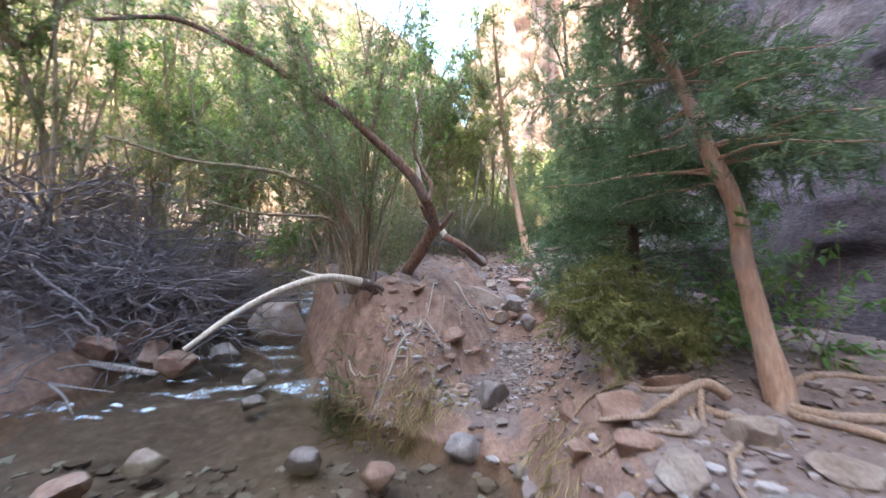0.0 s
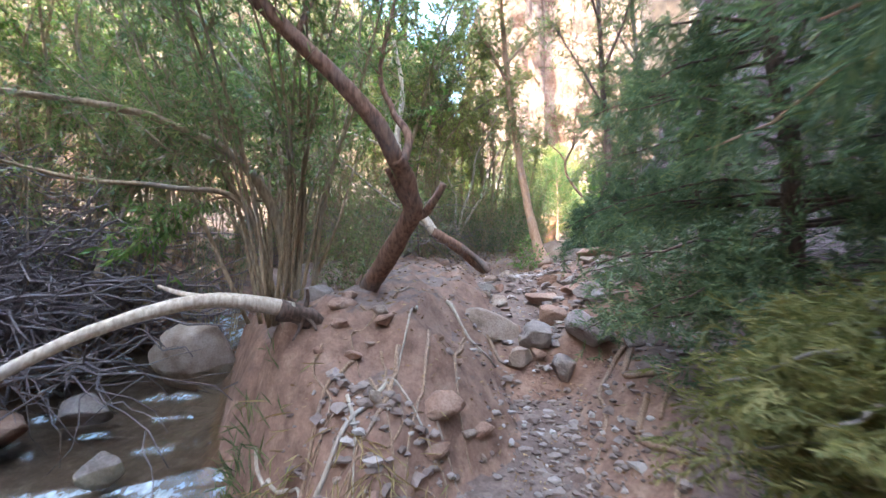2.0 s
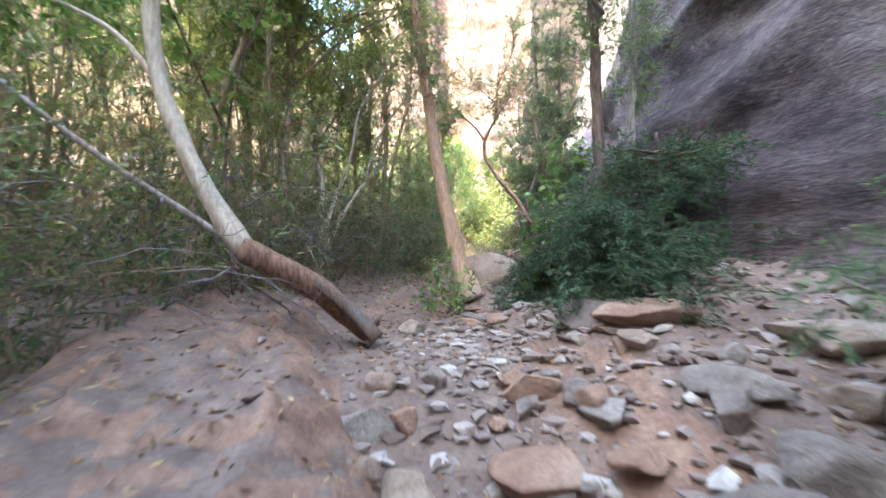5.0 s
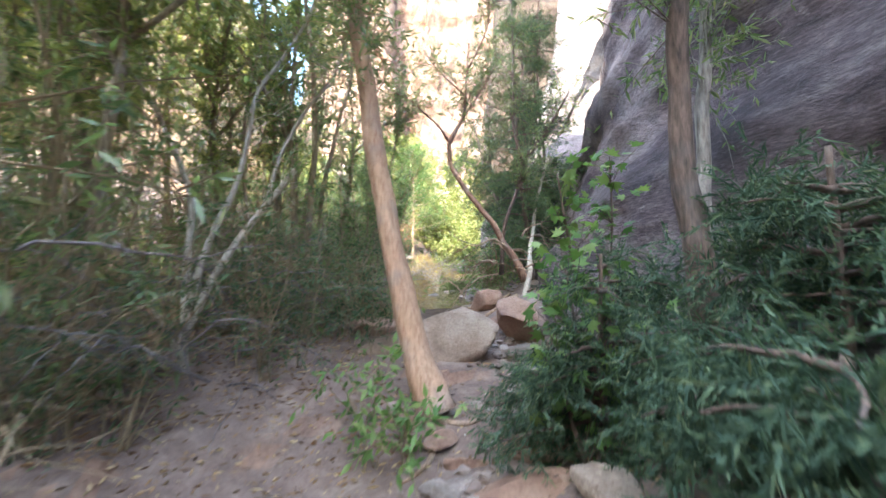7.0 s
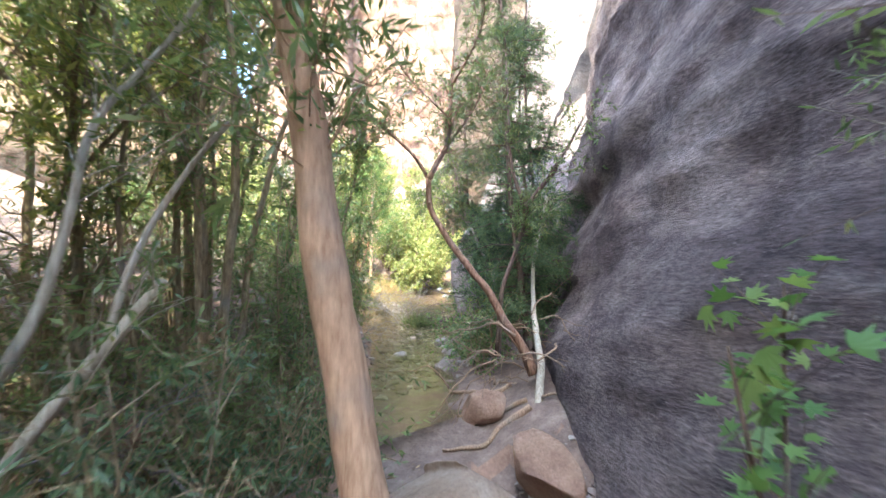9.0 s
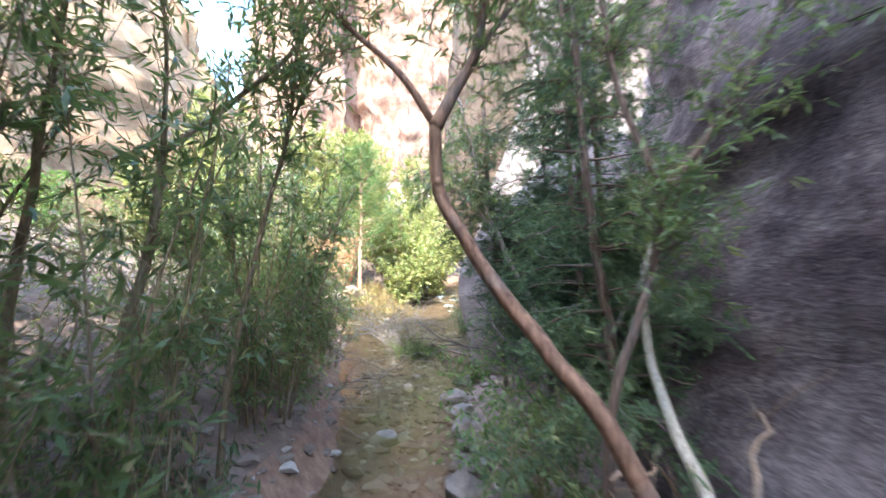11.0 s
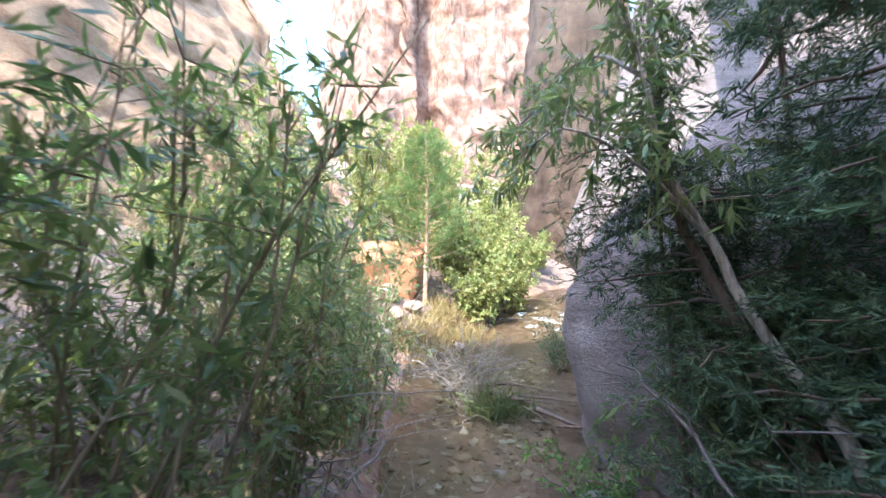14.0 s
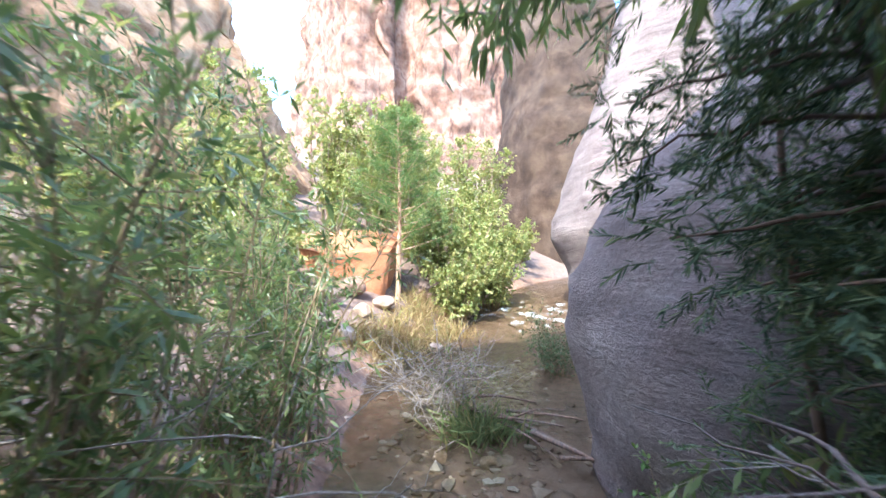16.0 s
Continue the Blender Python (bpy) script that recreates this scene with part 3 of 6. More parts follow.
LEAN = [(0, -1.3), (2.5, -0.7), (4.3, 0), (5.3, 0.5), (5.7, 0.66), (6.05, 0.54), (6.6, 0.74), (8, 1.35), (12, 1.9), (20, 2.6), (40, 4)]
cliff("wall_right", [(5.4, -22), (4.8, -6), (4.7, 2), (4.5, 6), (4.3, 9.3), (4.72, 11.3), (5.62, 13.2), (6.75, 14.9), (7.8, 16.5), (8.9, 17.9)], -1, 24, LEAN, CLIFF_NEAR,
      "grey-purple sandstone cliff leaning back over the trail", rough=0.4, fine=0.14, rows=150, ledges=0.3)
cliff("wall_bulge", [(9.5, 15.0), (7.85, 16.4), (7.22, 18.0), (7.4, 19.4), (8.2, 20.8), (10.1, 21.6), (13, 21.5)], 1.5, 26,
      [(0, 0.3), (3.1, 0.28), (3.8, 0.12), (4.5, 0.0), (5.5, 0.1), (6.0, 0.4), (6.6, 1.0), (8, 2.6), (12, 4.5), (30, 9)], CLIFF_PALE,
      "smooth pale water-worn sandstone buttress beside the creek", rough=0.32, fine=0.14, rows=110)
cliff("wall_bend", [(18, 21.5), (14.6, 23.2), (13.2, 26), (14.2, 28.6), (17, 30.4), (23, 31)], 2, 34,
      [(0, 0), (3.5, 0.3), (5, 0.2), (6.5, -0.5), (8, 0), (11, 1.2), (16, 2.4), (34, 5)], CLIFF_PALE,
      "sunlit undercut canyon wall at the creek bend", rough=0.35, fine=0.25, rows=80)
# the sun reaches this wall; its shade is only in the dark colour
cliff("wall_slot", [(23, 52), (19.8, 45.5), (19.9, 41), (21.5, 38), (27, 36)], 3, 40, [(0, 0), (40, 4)], CLIFF_SHADED,
      "brown canyon wall behind the creek bend, shade put into its colour", rough=0.7, fine=0.4, rows=70, turn=-1)
# added out of view; height and end set where its shadow falls
cliff("shade_wall_left", [(-15.5, -60), (-15, -20), (-14.2, -3), (-14.0, 0.6)], -1, 46, [(0, -2), (5, 0), (46, 2)], CLIFF_SUN,
      "unseen red sandstone wall added to shade the near gorge", rough=0.8, fine=0.5, rows=80, turn=-1)
cliff("wall_slope", [(-15.8, -2.6), (-13.8, 4.0), (-12.2, 10), (-9.5, 14.5), (-5.2, 19.5), (0.3, 26), (4.4, 32), (8.5, 38.5), (11.6, 44.5), (12.5, 60)], 1, 29, [(0, -2.5), (4, 0), (10, 4.0), (16, 7.5), (21, 10), (29, 14)], CLIFF_SLOPE,
      "sunlit orange sandstone slope with patchy scrub", rough=1.2, fine=0.4, rows=80, turn=-1)
cliff("wall_far", [(4, 108), (7.5, 92), (9.5, 80), (11, 75), (14, 73.5), (18.5, 74), (20.8, 73.5), (22.3, 77), (24, 73), (31, 71.5), (42, 70)], 0, 70, [(0, -2), (26, 0), (28, 1.5), (70, 5)], CLIFF_FAR,
      "far red cliff with dark water streaks and a deep crack", rough=2.0, fine=0.7, rows=90, turn=-1)
cliff("wall_behind", [(16, -34), (0, -38), (-18, -34)], -2, 26, [(0, 0), (40, 3)], CLIFF_SUN, "red canyon wall closing the gorge", rough=1.5, fine=0.8, rows=40, turn=1)


# ---------------------------------------------------------------- stones and roots
def ball(detail):
    bm = bmesh.new()
    bmesh.ops.create_icosphere(bm, subdivisions=detail, radius=1)
    v = np.array([x.co[:] for x in bm.verts])
    f = np.array([[x.index for x in face.verts] for face in bm.faces])
    bm.free()
    return v, f


BALL1, BALL3, BALL4 = ball(1), ball(3), ball(4)


def stone_verts(unit_ball, size, seed, angular=0.5):
    v, f = unit_ball
    g = np.random.default_rng(seed)
    p = v.copy()
    p = p * (1 + 0.22 * bumps(v, 1.1, 2, seed % 97)[:, None])
    for _ in range(16):
        n = unit(g.normal(size=3))
        cut = g.uniform(0.95 - 0.75 * angular, 0.95)
        over = np.clip(p @ n - cut, 0, None)
        p = p - over[:, None] * n * 0.93
    p = p * (1 + 0.07 * bumps(v, 3.0, 4, seed % 89)[:, None])
    return p * np.array(size) * 1.15, f


def stone(x, y, size, mat, label, seed, sink=0.3, name="stone", turn=0, group="", tilt=0, z=None, fine=False, angular=0.6):
    v, f = stone_verts(BALL4 if max(size) > 0.12 else BALL3, size, seed, angular)
    ob = new(name, mesh_from(name, v, f, mat))
    ob.matrix_world = pose(x, y, (ground_z(x, y) if z is None else z) + size[2] * (0.8 - 2 * sink), tilt, tilt * 0.6, turn)
    return tagged(ob, label, "rock", group)


PATH_STONES = "stones set in the trail"
stone(0.75, 7.12, (0.36, 0.27, 0.27), STONE_TAN, "tan boulder with a pale grey top half buried in the trail", 3, 0.22, group=PATH_STONES, turn=20, angular=0.95)
stone(1.5, 7.36, (0.2, 0.16, 0.15), STONE_RED, "rounded brown stone in the trail step", 5, 0.25, group=PATH_STONES)
stone(1.53, 7.85, (0.26, 0.18, 0.11), STONE_RED, "flat reddish stone on the trail", 8, 0.3, group=PATH_STONES, turn=15)
stone(1.22, 6.92, (0.21, 0.18, 0.17), STONE_GREY, "grey stone at the lip of the trail step", 9, 0.2, group=PATH_STONES, turn=40)
stone(1.45, 6.72, (0.13, 0.12, 0.14), STONE_GREY, "grey stone at the lip of the trail step", 12, 0.2, group=PATH_STONES)
stone(1.74, 6.78, (0.20, 0.30, 0.19), STONE_GREY, "broad grey stone at the lip of the trail step", 14, 0.25, group=PATH_STONES, turn=25, tilt=12)
stone(1.95, 7.1, (0.24, 0.17, 0.10), STONE_GREY, "flat grey stone behind the trail step", 15, 0.25, group=PATH_STONES, turn=-10)
stone(1.02, 6.85, (0.15, 0.13, 0.12), STONE_TAN, "pale tan stone wedged in the trail step", 17, 0.25, group=PATH_STONES, turn=30)
stone(2.05, 6.4, (0.22, 0.16, 0.12), STONE_GREY, "grey stone fallen from the trail edge", 19, 0.3, group=PATH_STONES, turn=60)
stone(1.12, 6.98, (0.13, 0.11, 0.079), STONE_TAN, "tan stone wedged under the trail edge", 16, 0.2, group=PATH_STONES)
stone(0.70, 7.12, (0.14, 0.12, 0.079), STONE_TAN, "tan stone wedged under the trail edge", 18, 0.3, group=PATH_STONES)
stone(2.25, 7.5, (0.12, 0.22, 0.072), STONE_GREY, "long grey stone lying beside the trail", 21, 0.3, group=PATH_STONES, turn=25)
stone(1.85, 7.55, (0.15, 0.11, 0.065), STONE_RED, "small reddish stone on the trail", 23, 0.3, group=PATH_STONES)
stone(2.55, 7.0, (0.17, 0.12, 0.108), STONE_GREY, "upright grey stone beside the trail", 25, 0.25, group=PATH_STONES, tilt=20)
stone(2.45, 8.15, (0.36, 0.22, 0.086), STONE_RED, "flat stone ledge under the bank", 27, 0.3, turn=10)
stone(3.0, 7.55, (0.34, 0.24, 0.094), STONE_TAN, "flat tan stone on the bank", 28, 0.3, turn=-15)
stone(1.46, 10.13, (0.13, 0.16, 0.086), STONE_TAN, "pale angular slab standing in the trail", 31, 0.2, group=PATH_STONES, turn=20, tilt=15)
stone(2.5, 10.0, (0.30, 0.16, 0.065), STONE_RED, "flat brown stone step in the trail", 33, 0.35, group=PATH_STONES, turn=-12)
stone(2.3, 9.55, (0.22, 0.14, 0.065), STONE_GREY, "flat grey stone in the trail", 35, 0.35, group=PATH_STONES, turn=5)
stone(2.85, 10.35, (0.26, 0.18, 0.058), STONE_RED, "flat brown stone step in the trail", 36, 0.35, group=PATH_STONES, turn=8)
stone(2.75, 9.6, (0.2, 0.17, 0.086), STONE_TAN, "tan stone at the edge of the trail", 37, 0.3, group=PATH_STONES, turn=60)
stone(3.72, 11.75, (0.26, 0.20, 0.14), STONE_GREY, "grey-green slab leaning on the big boulder", 38, 0.25, turn=20, tilt=8)
stone(3.55, 11.45, (0.24, 0.17, 0.10), STONE_GREY, "flat grey stone below the big boulder", 39, 0.3, turn=-10)
stone(3.9, 12.15, (0.28, 0.34, 0.36), STONE_RED, "brown block beside the big boulder", 41, 0.25, turn=15, z=2.7, name="boulder", angular=0.95)
stone(2.97, 12.2, (1.12, 0.64, 0.44), STONE_TAN, "large smooth sandstone boulder across the trail", 44, 0.3, turn=-18, z=2.63, fine=True, name="boulder", angular=0.9)
stone(-3.45, 8.9, (0.62, 0.55, 0.52), STONE_TAN, "big tan boulder in the creek rapids", 47, 0.25, z=0.62, fine=True, name="boulder")
stone(0.12, 5.62, (0.2, 0.13, 0.12), STONE_RED, "smooth red slab set in the earth bank", 50, 0.3, turn=20, tilt=-25)
stone(-1.0, 6.15, (0.22, 0.2, 0.115), STONE_GREY, "grey stone against the earth bank", 49, 0.3)
for n in range(40):
    s = rng.uniform(0.05, 0.15)
    x, y = rng.uniform(0.75, 2.5), rng.uniform(6.85, 8.6)
    stone(x, y, (s * rng.uniform(1, 1.5), s, s * rng.uniform(0.6, 0.95)), (STONE_GREY, STONE_RED, STONE_GREY, STONE_TAN)[n % 4], "loose angular stone on the trail", 400 + n, 0.28, turn=n * 53, tilt=rng.uniform(-15, 15), group=PATH_STONES, angular=0.8)
for n in range(14):
    s = rng.uniform(0.06, 0.13)
    x, y = rng.uniform(1.9, 3.2), rng.uniform(9.2, 11.4)
    stone(x, y, (s * 1.5, s, s * 0.5), (STONE_GREY, STONE_RED)[n % 2], "flat stone bedded in the trail", 440 + n, 0.35, turn=n * 53, group=PATH_STONES, angular=0.8)
CREEK_STONES = "stones in the creek"
for n, (x, y, s, m) in enumerate([(-1.42, 4.2, 0.17, STONE_GREY), (-2.95, 4.1, 0.15, STONE_TAN), (-3.3, 3.6, 0.18, STONE_RED), (-0.6, 3.9, 0.16, STONE_RED), (0.25, 4.35, 0.2, STONE_GREY),
                                  (0.6, 4.9, 0.2, STONE_GREY), (-4.3, 6.6, 0.28, STONE_RED), (-4.9, 6.9, 0.3, STONE_RED), (-3.9, 7.3, 0.25, STONE_GREY), (-5.3, 6.3, 0.3, STONE_RED), (-2.9, 6.3, 0.18, STONE_GREY),
                                  (-2.6, 5.6, 0.16, STONE_GREY), (4.8, 17.1, 0.16, STONE_GREY), (6.62, 21.26, 0.10, STONE_TAN), (7.1, 20.9, 0.10, STONE_TAN), (5.5, 16.3, 0.16, STONE_GREY), (5.75, 16.8, 0.18, STONE_GREY),
                                  (6.0, 17.3, 0.16, STONE_GREY), (6.2, 17.9, 0.2, STONE_GREY), (5.2, 16.0, 0.17, STONE_GREY), (6.9, 18.6, 0.16, STONE_GREY), (4.9, 15.6, 0.2, STONE_GREY), (5.9, 19.0, 0.12, STONE_TAN), (6.4, 19.6, 0.12, STONE_GREY),
                                  (7.6, 28.4, 0.3, STONE_TAN), (6.9, 27.6, 0.25, STONE_TAN), (7.3, 27.0, 0.22, STONE_RED), (6.2, 26.2, 0.28, STONE_TAN), (8.6, 26.6, 0.2, STONE_TAN), (6.6, 28.6, 0.45, STONE_RED), (5.9, 27.6, 0.4, STONE_TAN)]):
    wet, values, _ = near(np.array([[x, y]]), CREEK)
    level = max(ground_z(x, y) - 0.02, values[0, 0] - 0.16) if wet[0] < values[0, 1] + 0.3 else ground_z(x, y)
    stone(x, y, (s * 1.2, s, s * 0.75), m, "wet rounded stone in the creek" if y < 15 else "rounded stone at the creek edge", 60 + n, 0.1, turn=n * 47, group=CREEK_STONES, z=level)
BANK_STONES = "rocks in the red bank"
for n, (x, y, s, m, tilt) in enumerate([(1.35, 2.95, 0.20, STONE_RED, 25), (1.6, 2.6, 0.14, STONE_TAN, 10), (1.9, 2.35, 0.18, STONE_TAN, 35), (1.25, 2.6, 0.17, STONE_RED, 15), (1.05, 3.05, 0.16, STONE_RED, 5), (1.5, 3.5, 0.20, STONE_RED, 20),
                                        (2.05, 1.95, 0.2, STONE_TAN, 0), (1.15, 3.6, 0.17, STONE_RED, 0), (1.75, 3.1, 0.16, STONE_RED, 30), (1.0, 2.4, 0.16, STONE_RED, 12), (1.3, 2.1, 0.19, STONE_TAN, 8), (1.7, 1.8, 0.14, STONE_GREY, 0)]):
    stone(x, y, (s * 1.15, s * 0.8, s * 0.6), m, "angular red sandstone block in the bank", 120 + n, 0.35, angular=0.85, turn=n * 61, tilt=tilt, group=BANK_STONES)


def gravel(name, spots, size, mat, label, squash=0.55):
    """Many small loose stones in one mesh."""
    base, faces = BALL1
    vs, fs = [], []
    z = land(spots[:, 0], spots[:, 1])
    for n, (x, y) in enumerate(spots):
        s = size[0] + (size[1] - size[0]) * rng.random() ** 2.5
        p = base * (1 + rng.normal(size=(len(base), 1)) * 0.28) * np.array([s * rng.uniform(0.8, 1.6), s, s * squash])
        a = rng.uniform(0, 6.3)
        c, q = math.cos(a), math.sin(a)
        vs.append(p @ np.array([[c, q, 0], [-q, c, 0], [0, 0, 1]]) + (x, y, z[n] + 0.25 * s * squash))
        fs.append(faces + n * len(base))
    ob = part(name, mesh_from(name, np.vstack(vs), np.vstack(fs), mat, False))
    return tagged(ob, label, "gravel", kind="stuff")


def along_trail(n, y0, y1, spread):
    y = rng.uniform(y0, y1, n)
    x = np.interp(y, TRAIL[:, 1], TRAIL[:, 0]) + rng.normal(size=n) * spread + 0.45
    return np.stack([x, y], 1)


def pebble_material():
    m, n, k = material("loose_gravel")
    g = n.new("ShaderNodeNewGeometry")
    c = ramp(n, k, g.outputs["Random Per Island"], [(0, (0.15, 0.10, 0.08)), (0.5, (0.235, 0.172, 0.145)), (0.85, (0.31, 0.245, 0.215)), (1, (0.46, 0.40, 0.36))])
    b = grain(n, k, coords(n, k), 40.0, 4)
    c = mixed(n, k, 0.4, c, ramp(n, k, b, [(0.3, (0.5, 0.5, 0.5)), (0.7, (1, 1, 1))]), "MULTIPLY")
    finish(n, k, c, 0.85, b, 0.4, 0.01)
    return m


PEBBLE = pebble_material()
gravel("trail_gravel", along_trail(1900, 6.9, 12.4, 0.42), (0.008, 0.06), PEBBLE, "loose grey and brown stones strewn over the trail")
gravel("gully_gravel", np.stack([rng.normal(1.05, 0.3, 700), rng.uniform(4.5, 6.9, 700)], 1), (0.01, 0.05), PEBBLE, "loose stones washed into the gully")
gravel("bank_gravel", np.stack([rng.uniform(0.9, 3.0, 1300), rng.uniform(0.8, 6.5, 1300)], 1), (0.01, 0.06), PEBBLE, "broken red stones on the bank")
gravel("tongue_gravel", np.stack([rng.uniform(-1.0, 0.5, 420), rng.uniform(4.8, 5.5, 420)], 1), (0.012, 0.06), PEBBLE, "stones weathering out of the earth tongue")
gravel("creek_gravel", np.stack([rng.uniform(-6.0, 0.8, 1300), rng.uniform(0.5, 4.5, 1300)], 1), (0.02, 0.11), PEBBLE, "cobbles on the creek bed")
s = rng.uniform(14.8, 25, 1500)
gravel("upper_creek_gravel", np.stack([np.interp(s, CREEK[:, 1], CREEK[:, 0]) + rng.normal(0.2, 0.95, 1500), s], 1), (0.02, 0.10), PEBBLE, "cobbles on the upper creek bed")
gravel("ledge_gravel", np.stack([rng.uniform(1.9, 3.9, 700), rng.uniform(6.6, 9.0, 700)], 1), (0.012, 0.06), PEBBLE, "chips of stone on the shelf under the cliff")


def root(pts, r0, r1, label="exposed tree root on the eroded bank", lift=0.4, hug=True, mat=ROOT):
    line = curve([(x, y, 0) for x, y in pts] if hug else pts, 9)
    n = len(line)
    wob = np.stack([bumps(line + 3.3, 3.0, 3, 21), bumps(line + 7.7, 3.0, 3, 22), bumps(line + 1.1, 3.0, 3, 23)], 1)
    line = line + wob * 0.06
    if hug:
        line[:, 2] = land(line[:, 0], line[:, 1]) + lift * r0 + 0.03 * wob[:, 2]
    v, q, t = tube(line, r0, r1, 7, 0.15)
    ob = part("tree_root", mesh_from("tree_root", v, [q, t], mat))
    return tagged(ob, label, "root", "exposed roots")


for pts, r in (([(-0.2, 5.75), (-0.25, 5.4), (-0.42, 5.15), (-0.5, 5.0)], 0.022), ([(0.05, 5.95), (0.0, 5.6), (-0.1, 5.3), (-0.1, 5.05)], 0.018), ([(-0.55, 5.6), (-0.75, 5.4), (-0.85, 5.15)], 0.02),
               ([(0.35, 6.3), (0.25, 5.95), (0.4, 5.6)], 0.016), ([(0.5, 7.0), (0.85, 6.85), (1.1, 6.95), (1.25, 6.8)], 0.025), ([(0.2, 6.9), (0.35, 6.6), (0.3, 6.2), (0.15, 6.0)], 0.015),
               ([(1.95, 6.75), (2.1, 6.4), (1.75, 6.05), (1.9, 5.6), (1.6, 5.2)], 0.04), ([(1.95, 6.4), (1.6, 6.2), (1.5, 5.8), (1.3, 5.5)], 0.028), ([(1.7, 5.6), (1.45, 5.2), (1.5, 4.8), (1.2, 4.5)], 0.03),
               ([(1.9, 3.0), (1.6, 3.1), (1.3, 3.4), (0.95, 3.5)], 0.03), ([(2.0, 2.6), (1.75, 2.75), (1.55, 2.55), (1.1, 2.75)], 0.035), ([(2.05, 2.6), (1.8, 2.4), (1.6, 2.15), (1.45, 1.8)], 0.03),
               ([(2.3, 2.7), (2.5, 2.3), (2.9, 2.1), (3.3, 1.6)], 0.045), ([(2.35, 2.8), (2.8, 2.8), (3.2, 2.5), (3.8, 2.6)], 0.04), ([(2.3, 2.6), (2.4, 2.1), (2.35, 1.6), (2.5, 1.2)], 0.035), ([(2.4, 2.9), (2.7, 3.4), (3.3, 3.6)], 0.03),
               ([(2.8, 6.9), (3.2, 6.7), (3.6, 6.3)], 0.025), ([(2.35, 11.0), (2.6, 10.8), (2.85, 10.85)], 0.03), ([(2.3, 10.95), (2.2, 10.6), (1.95, 10.4)], 0.03), ([(-0.3, 6.2), (0.0, 6.7), (0.3, 6.9)], 0.012)):
    root(pts, r, r * 0.35)
for pts, thick in (([(-0.98, 5.15), (-0.62, 5.2), (-0.38, 5.36), (-0.2, 5.52), (0.02, 5.42)], 0.022), ([(-0.55, 5.4), (-0.44, 5.22), (-0.42, 5.04)], 0.016), ([(0.2, 6.78), (0.33, 6.66), (0.56, 6.62), (0.72, 6.74)], 0.02),
                   ([(-0.05, 6.1), (-0.12, 5.85), (-0.22, 5.6)], 0.014), ([(-1.3, 5.75), (-1.05, 5.45), (-0.85, 5.3), (-0.8, 5.1)], 0.018)):
    root(pts, thick, thick * 0.4, "pale bent root across the red earth bank", 0.7, mat=BARK_PALE)
root([(1.95, 2.7, 0.95), (1.75, 2.72, 1.05), (1.55, 2.7, 0.95), (1.35, 2.75, 0.82), (1.1, 2.8, 0.78)], 0.04, 0.018, "thick bare root standing out of the bank", hug=False)
root([(1.75, 2.72, 1.05), (1.68, 2.55, 0.75), (1.6, 2.4, 0.55)], 0.025, 0.015, "forked bare root hanging from the bank", hug=False)


def tuft(x, y, n, h, mat, label, spread=0.18, hang=0.0, group="", name="grass_tuft", lean=(0, 0)):
    r = rng.normal(size=(n, 2)) * spread
    p = np.stack([x + r[:, 0], y + r[:, 1], np.zeros(n)], 1)
    p[:, 2] = land(p[:, 0], p[:, 1])
    d = unit(np.concatenate([rng.normal(size=(n, 2)) * 0.45 + np.array(lean), np.full((n, 1), 1.0 - hang)], 1))
    o = np.array([x, y, ground_z(x, y)])
    L = h * rng.uniform(0.5, 1.1, n)
    v, f = blades(p, d, L, 0.012, 0.1)
    v2, f2 = blades(p + d * L[:, None] * 0.5, unit(d + rng.normal(size=d.shape) * 0.4 - np.array([0, 0, 0.5])), L * 0.7, 0.01, 0.1)
    ob = new(name, mesh_from(name, np.vstack([v, v2]) - o, np.vstack([f, f2 + len(v)]), mat, False))
    ob.location = o
    return tagged(ob, label, "grass", group, "stuff")


for x, y, hang in ((-0.95, 5.05, 1.0), (-0.7, 5.0, 1.2), (-0.45, 4.92, 1.3), (-0.2, 4.88, 1.2), (-1.1, 5.35, 0.9), (-0.85, 4.95, 1.1), (-1.15, 5.2, 1.0), (-0.3, 4.95, 1.2), (0.15, 5.1, 1.0), (0.95, 3.4, 1.3), (0.9, 3.1, 1.2), (1.0, 3.75, 1.2), (0.1, 4.95, 1.2)):
    tuft(x, y, 85, 0.26, GRASS_DRY, "dry grass and rootlets hanging over the bank edge", 0.13, hang, "dry grass on the banks", lean=(0, -0.5))
for n in range(26):
    a, c = rng.uniform(-1.0, 0.5), rng.uniform(4.95, 6.2)
    s = rng.uniform(0.03, 0.09)
    stone(a, c, (s * 1.4, s, s * 0.7), (STONE_RED, STONE_TAN, STONE_RED)[n % 3], "small stone embedded in the earth tongue", 300 + n, 0.4, turn=n * 37, tilt=rng.uniform(-40, 10), group="stones in the earth tongue")
for n in range(9):
    a, c = rng.uniform(-0.9, 0.3), rng.uniform(5.2, 6.0)
    e = rng.normal(size=6) * 0.14
    root([(a, c), (a + e[0], c - 0.15 + 0.3 * e[1]), (a + e[2] * 1.6, c - 0.3 + 0.3 * e[3]), (a + e[4] * 2.2, c - 0.45)], 0.012, 0.005, "thin bent root on the earth tongue", 0.6)
for x, y in ((-1.4, 5.6), (-1.6, 5.95), (-1.2, 5.3)):
    tuft(x, y, 110, 0.28, GRASS_GREEN, "green grass tuft at the creek edge", 0.12, 0.3, "green grass tufts")
for x, y in ((8.0, 27.2), (7.4, 26.4), (8.8, 28.3), (9.4, 27.6), (6.7, 26.0), (9.2, 29.3)):
    tuft(x, y, 260, 0.6, GRASS_DRY, "tawny sedge beside the creek bend", 0.35, 0.2, "sedge at the creek bend")


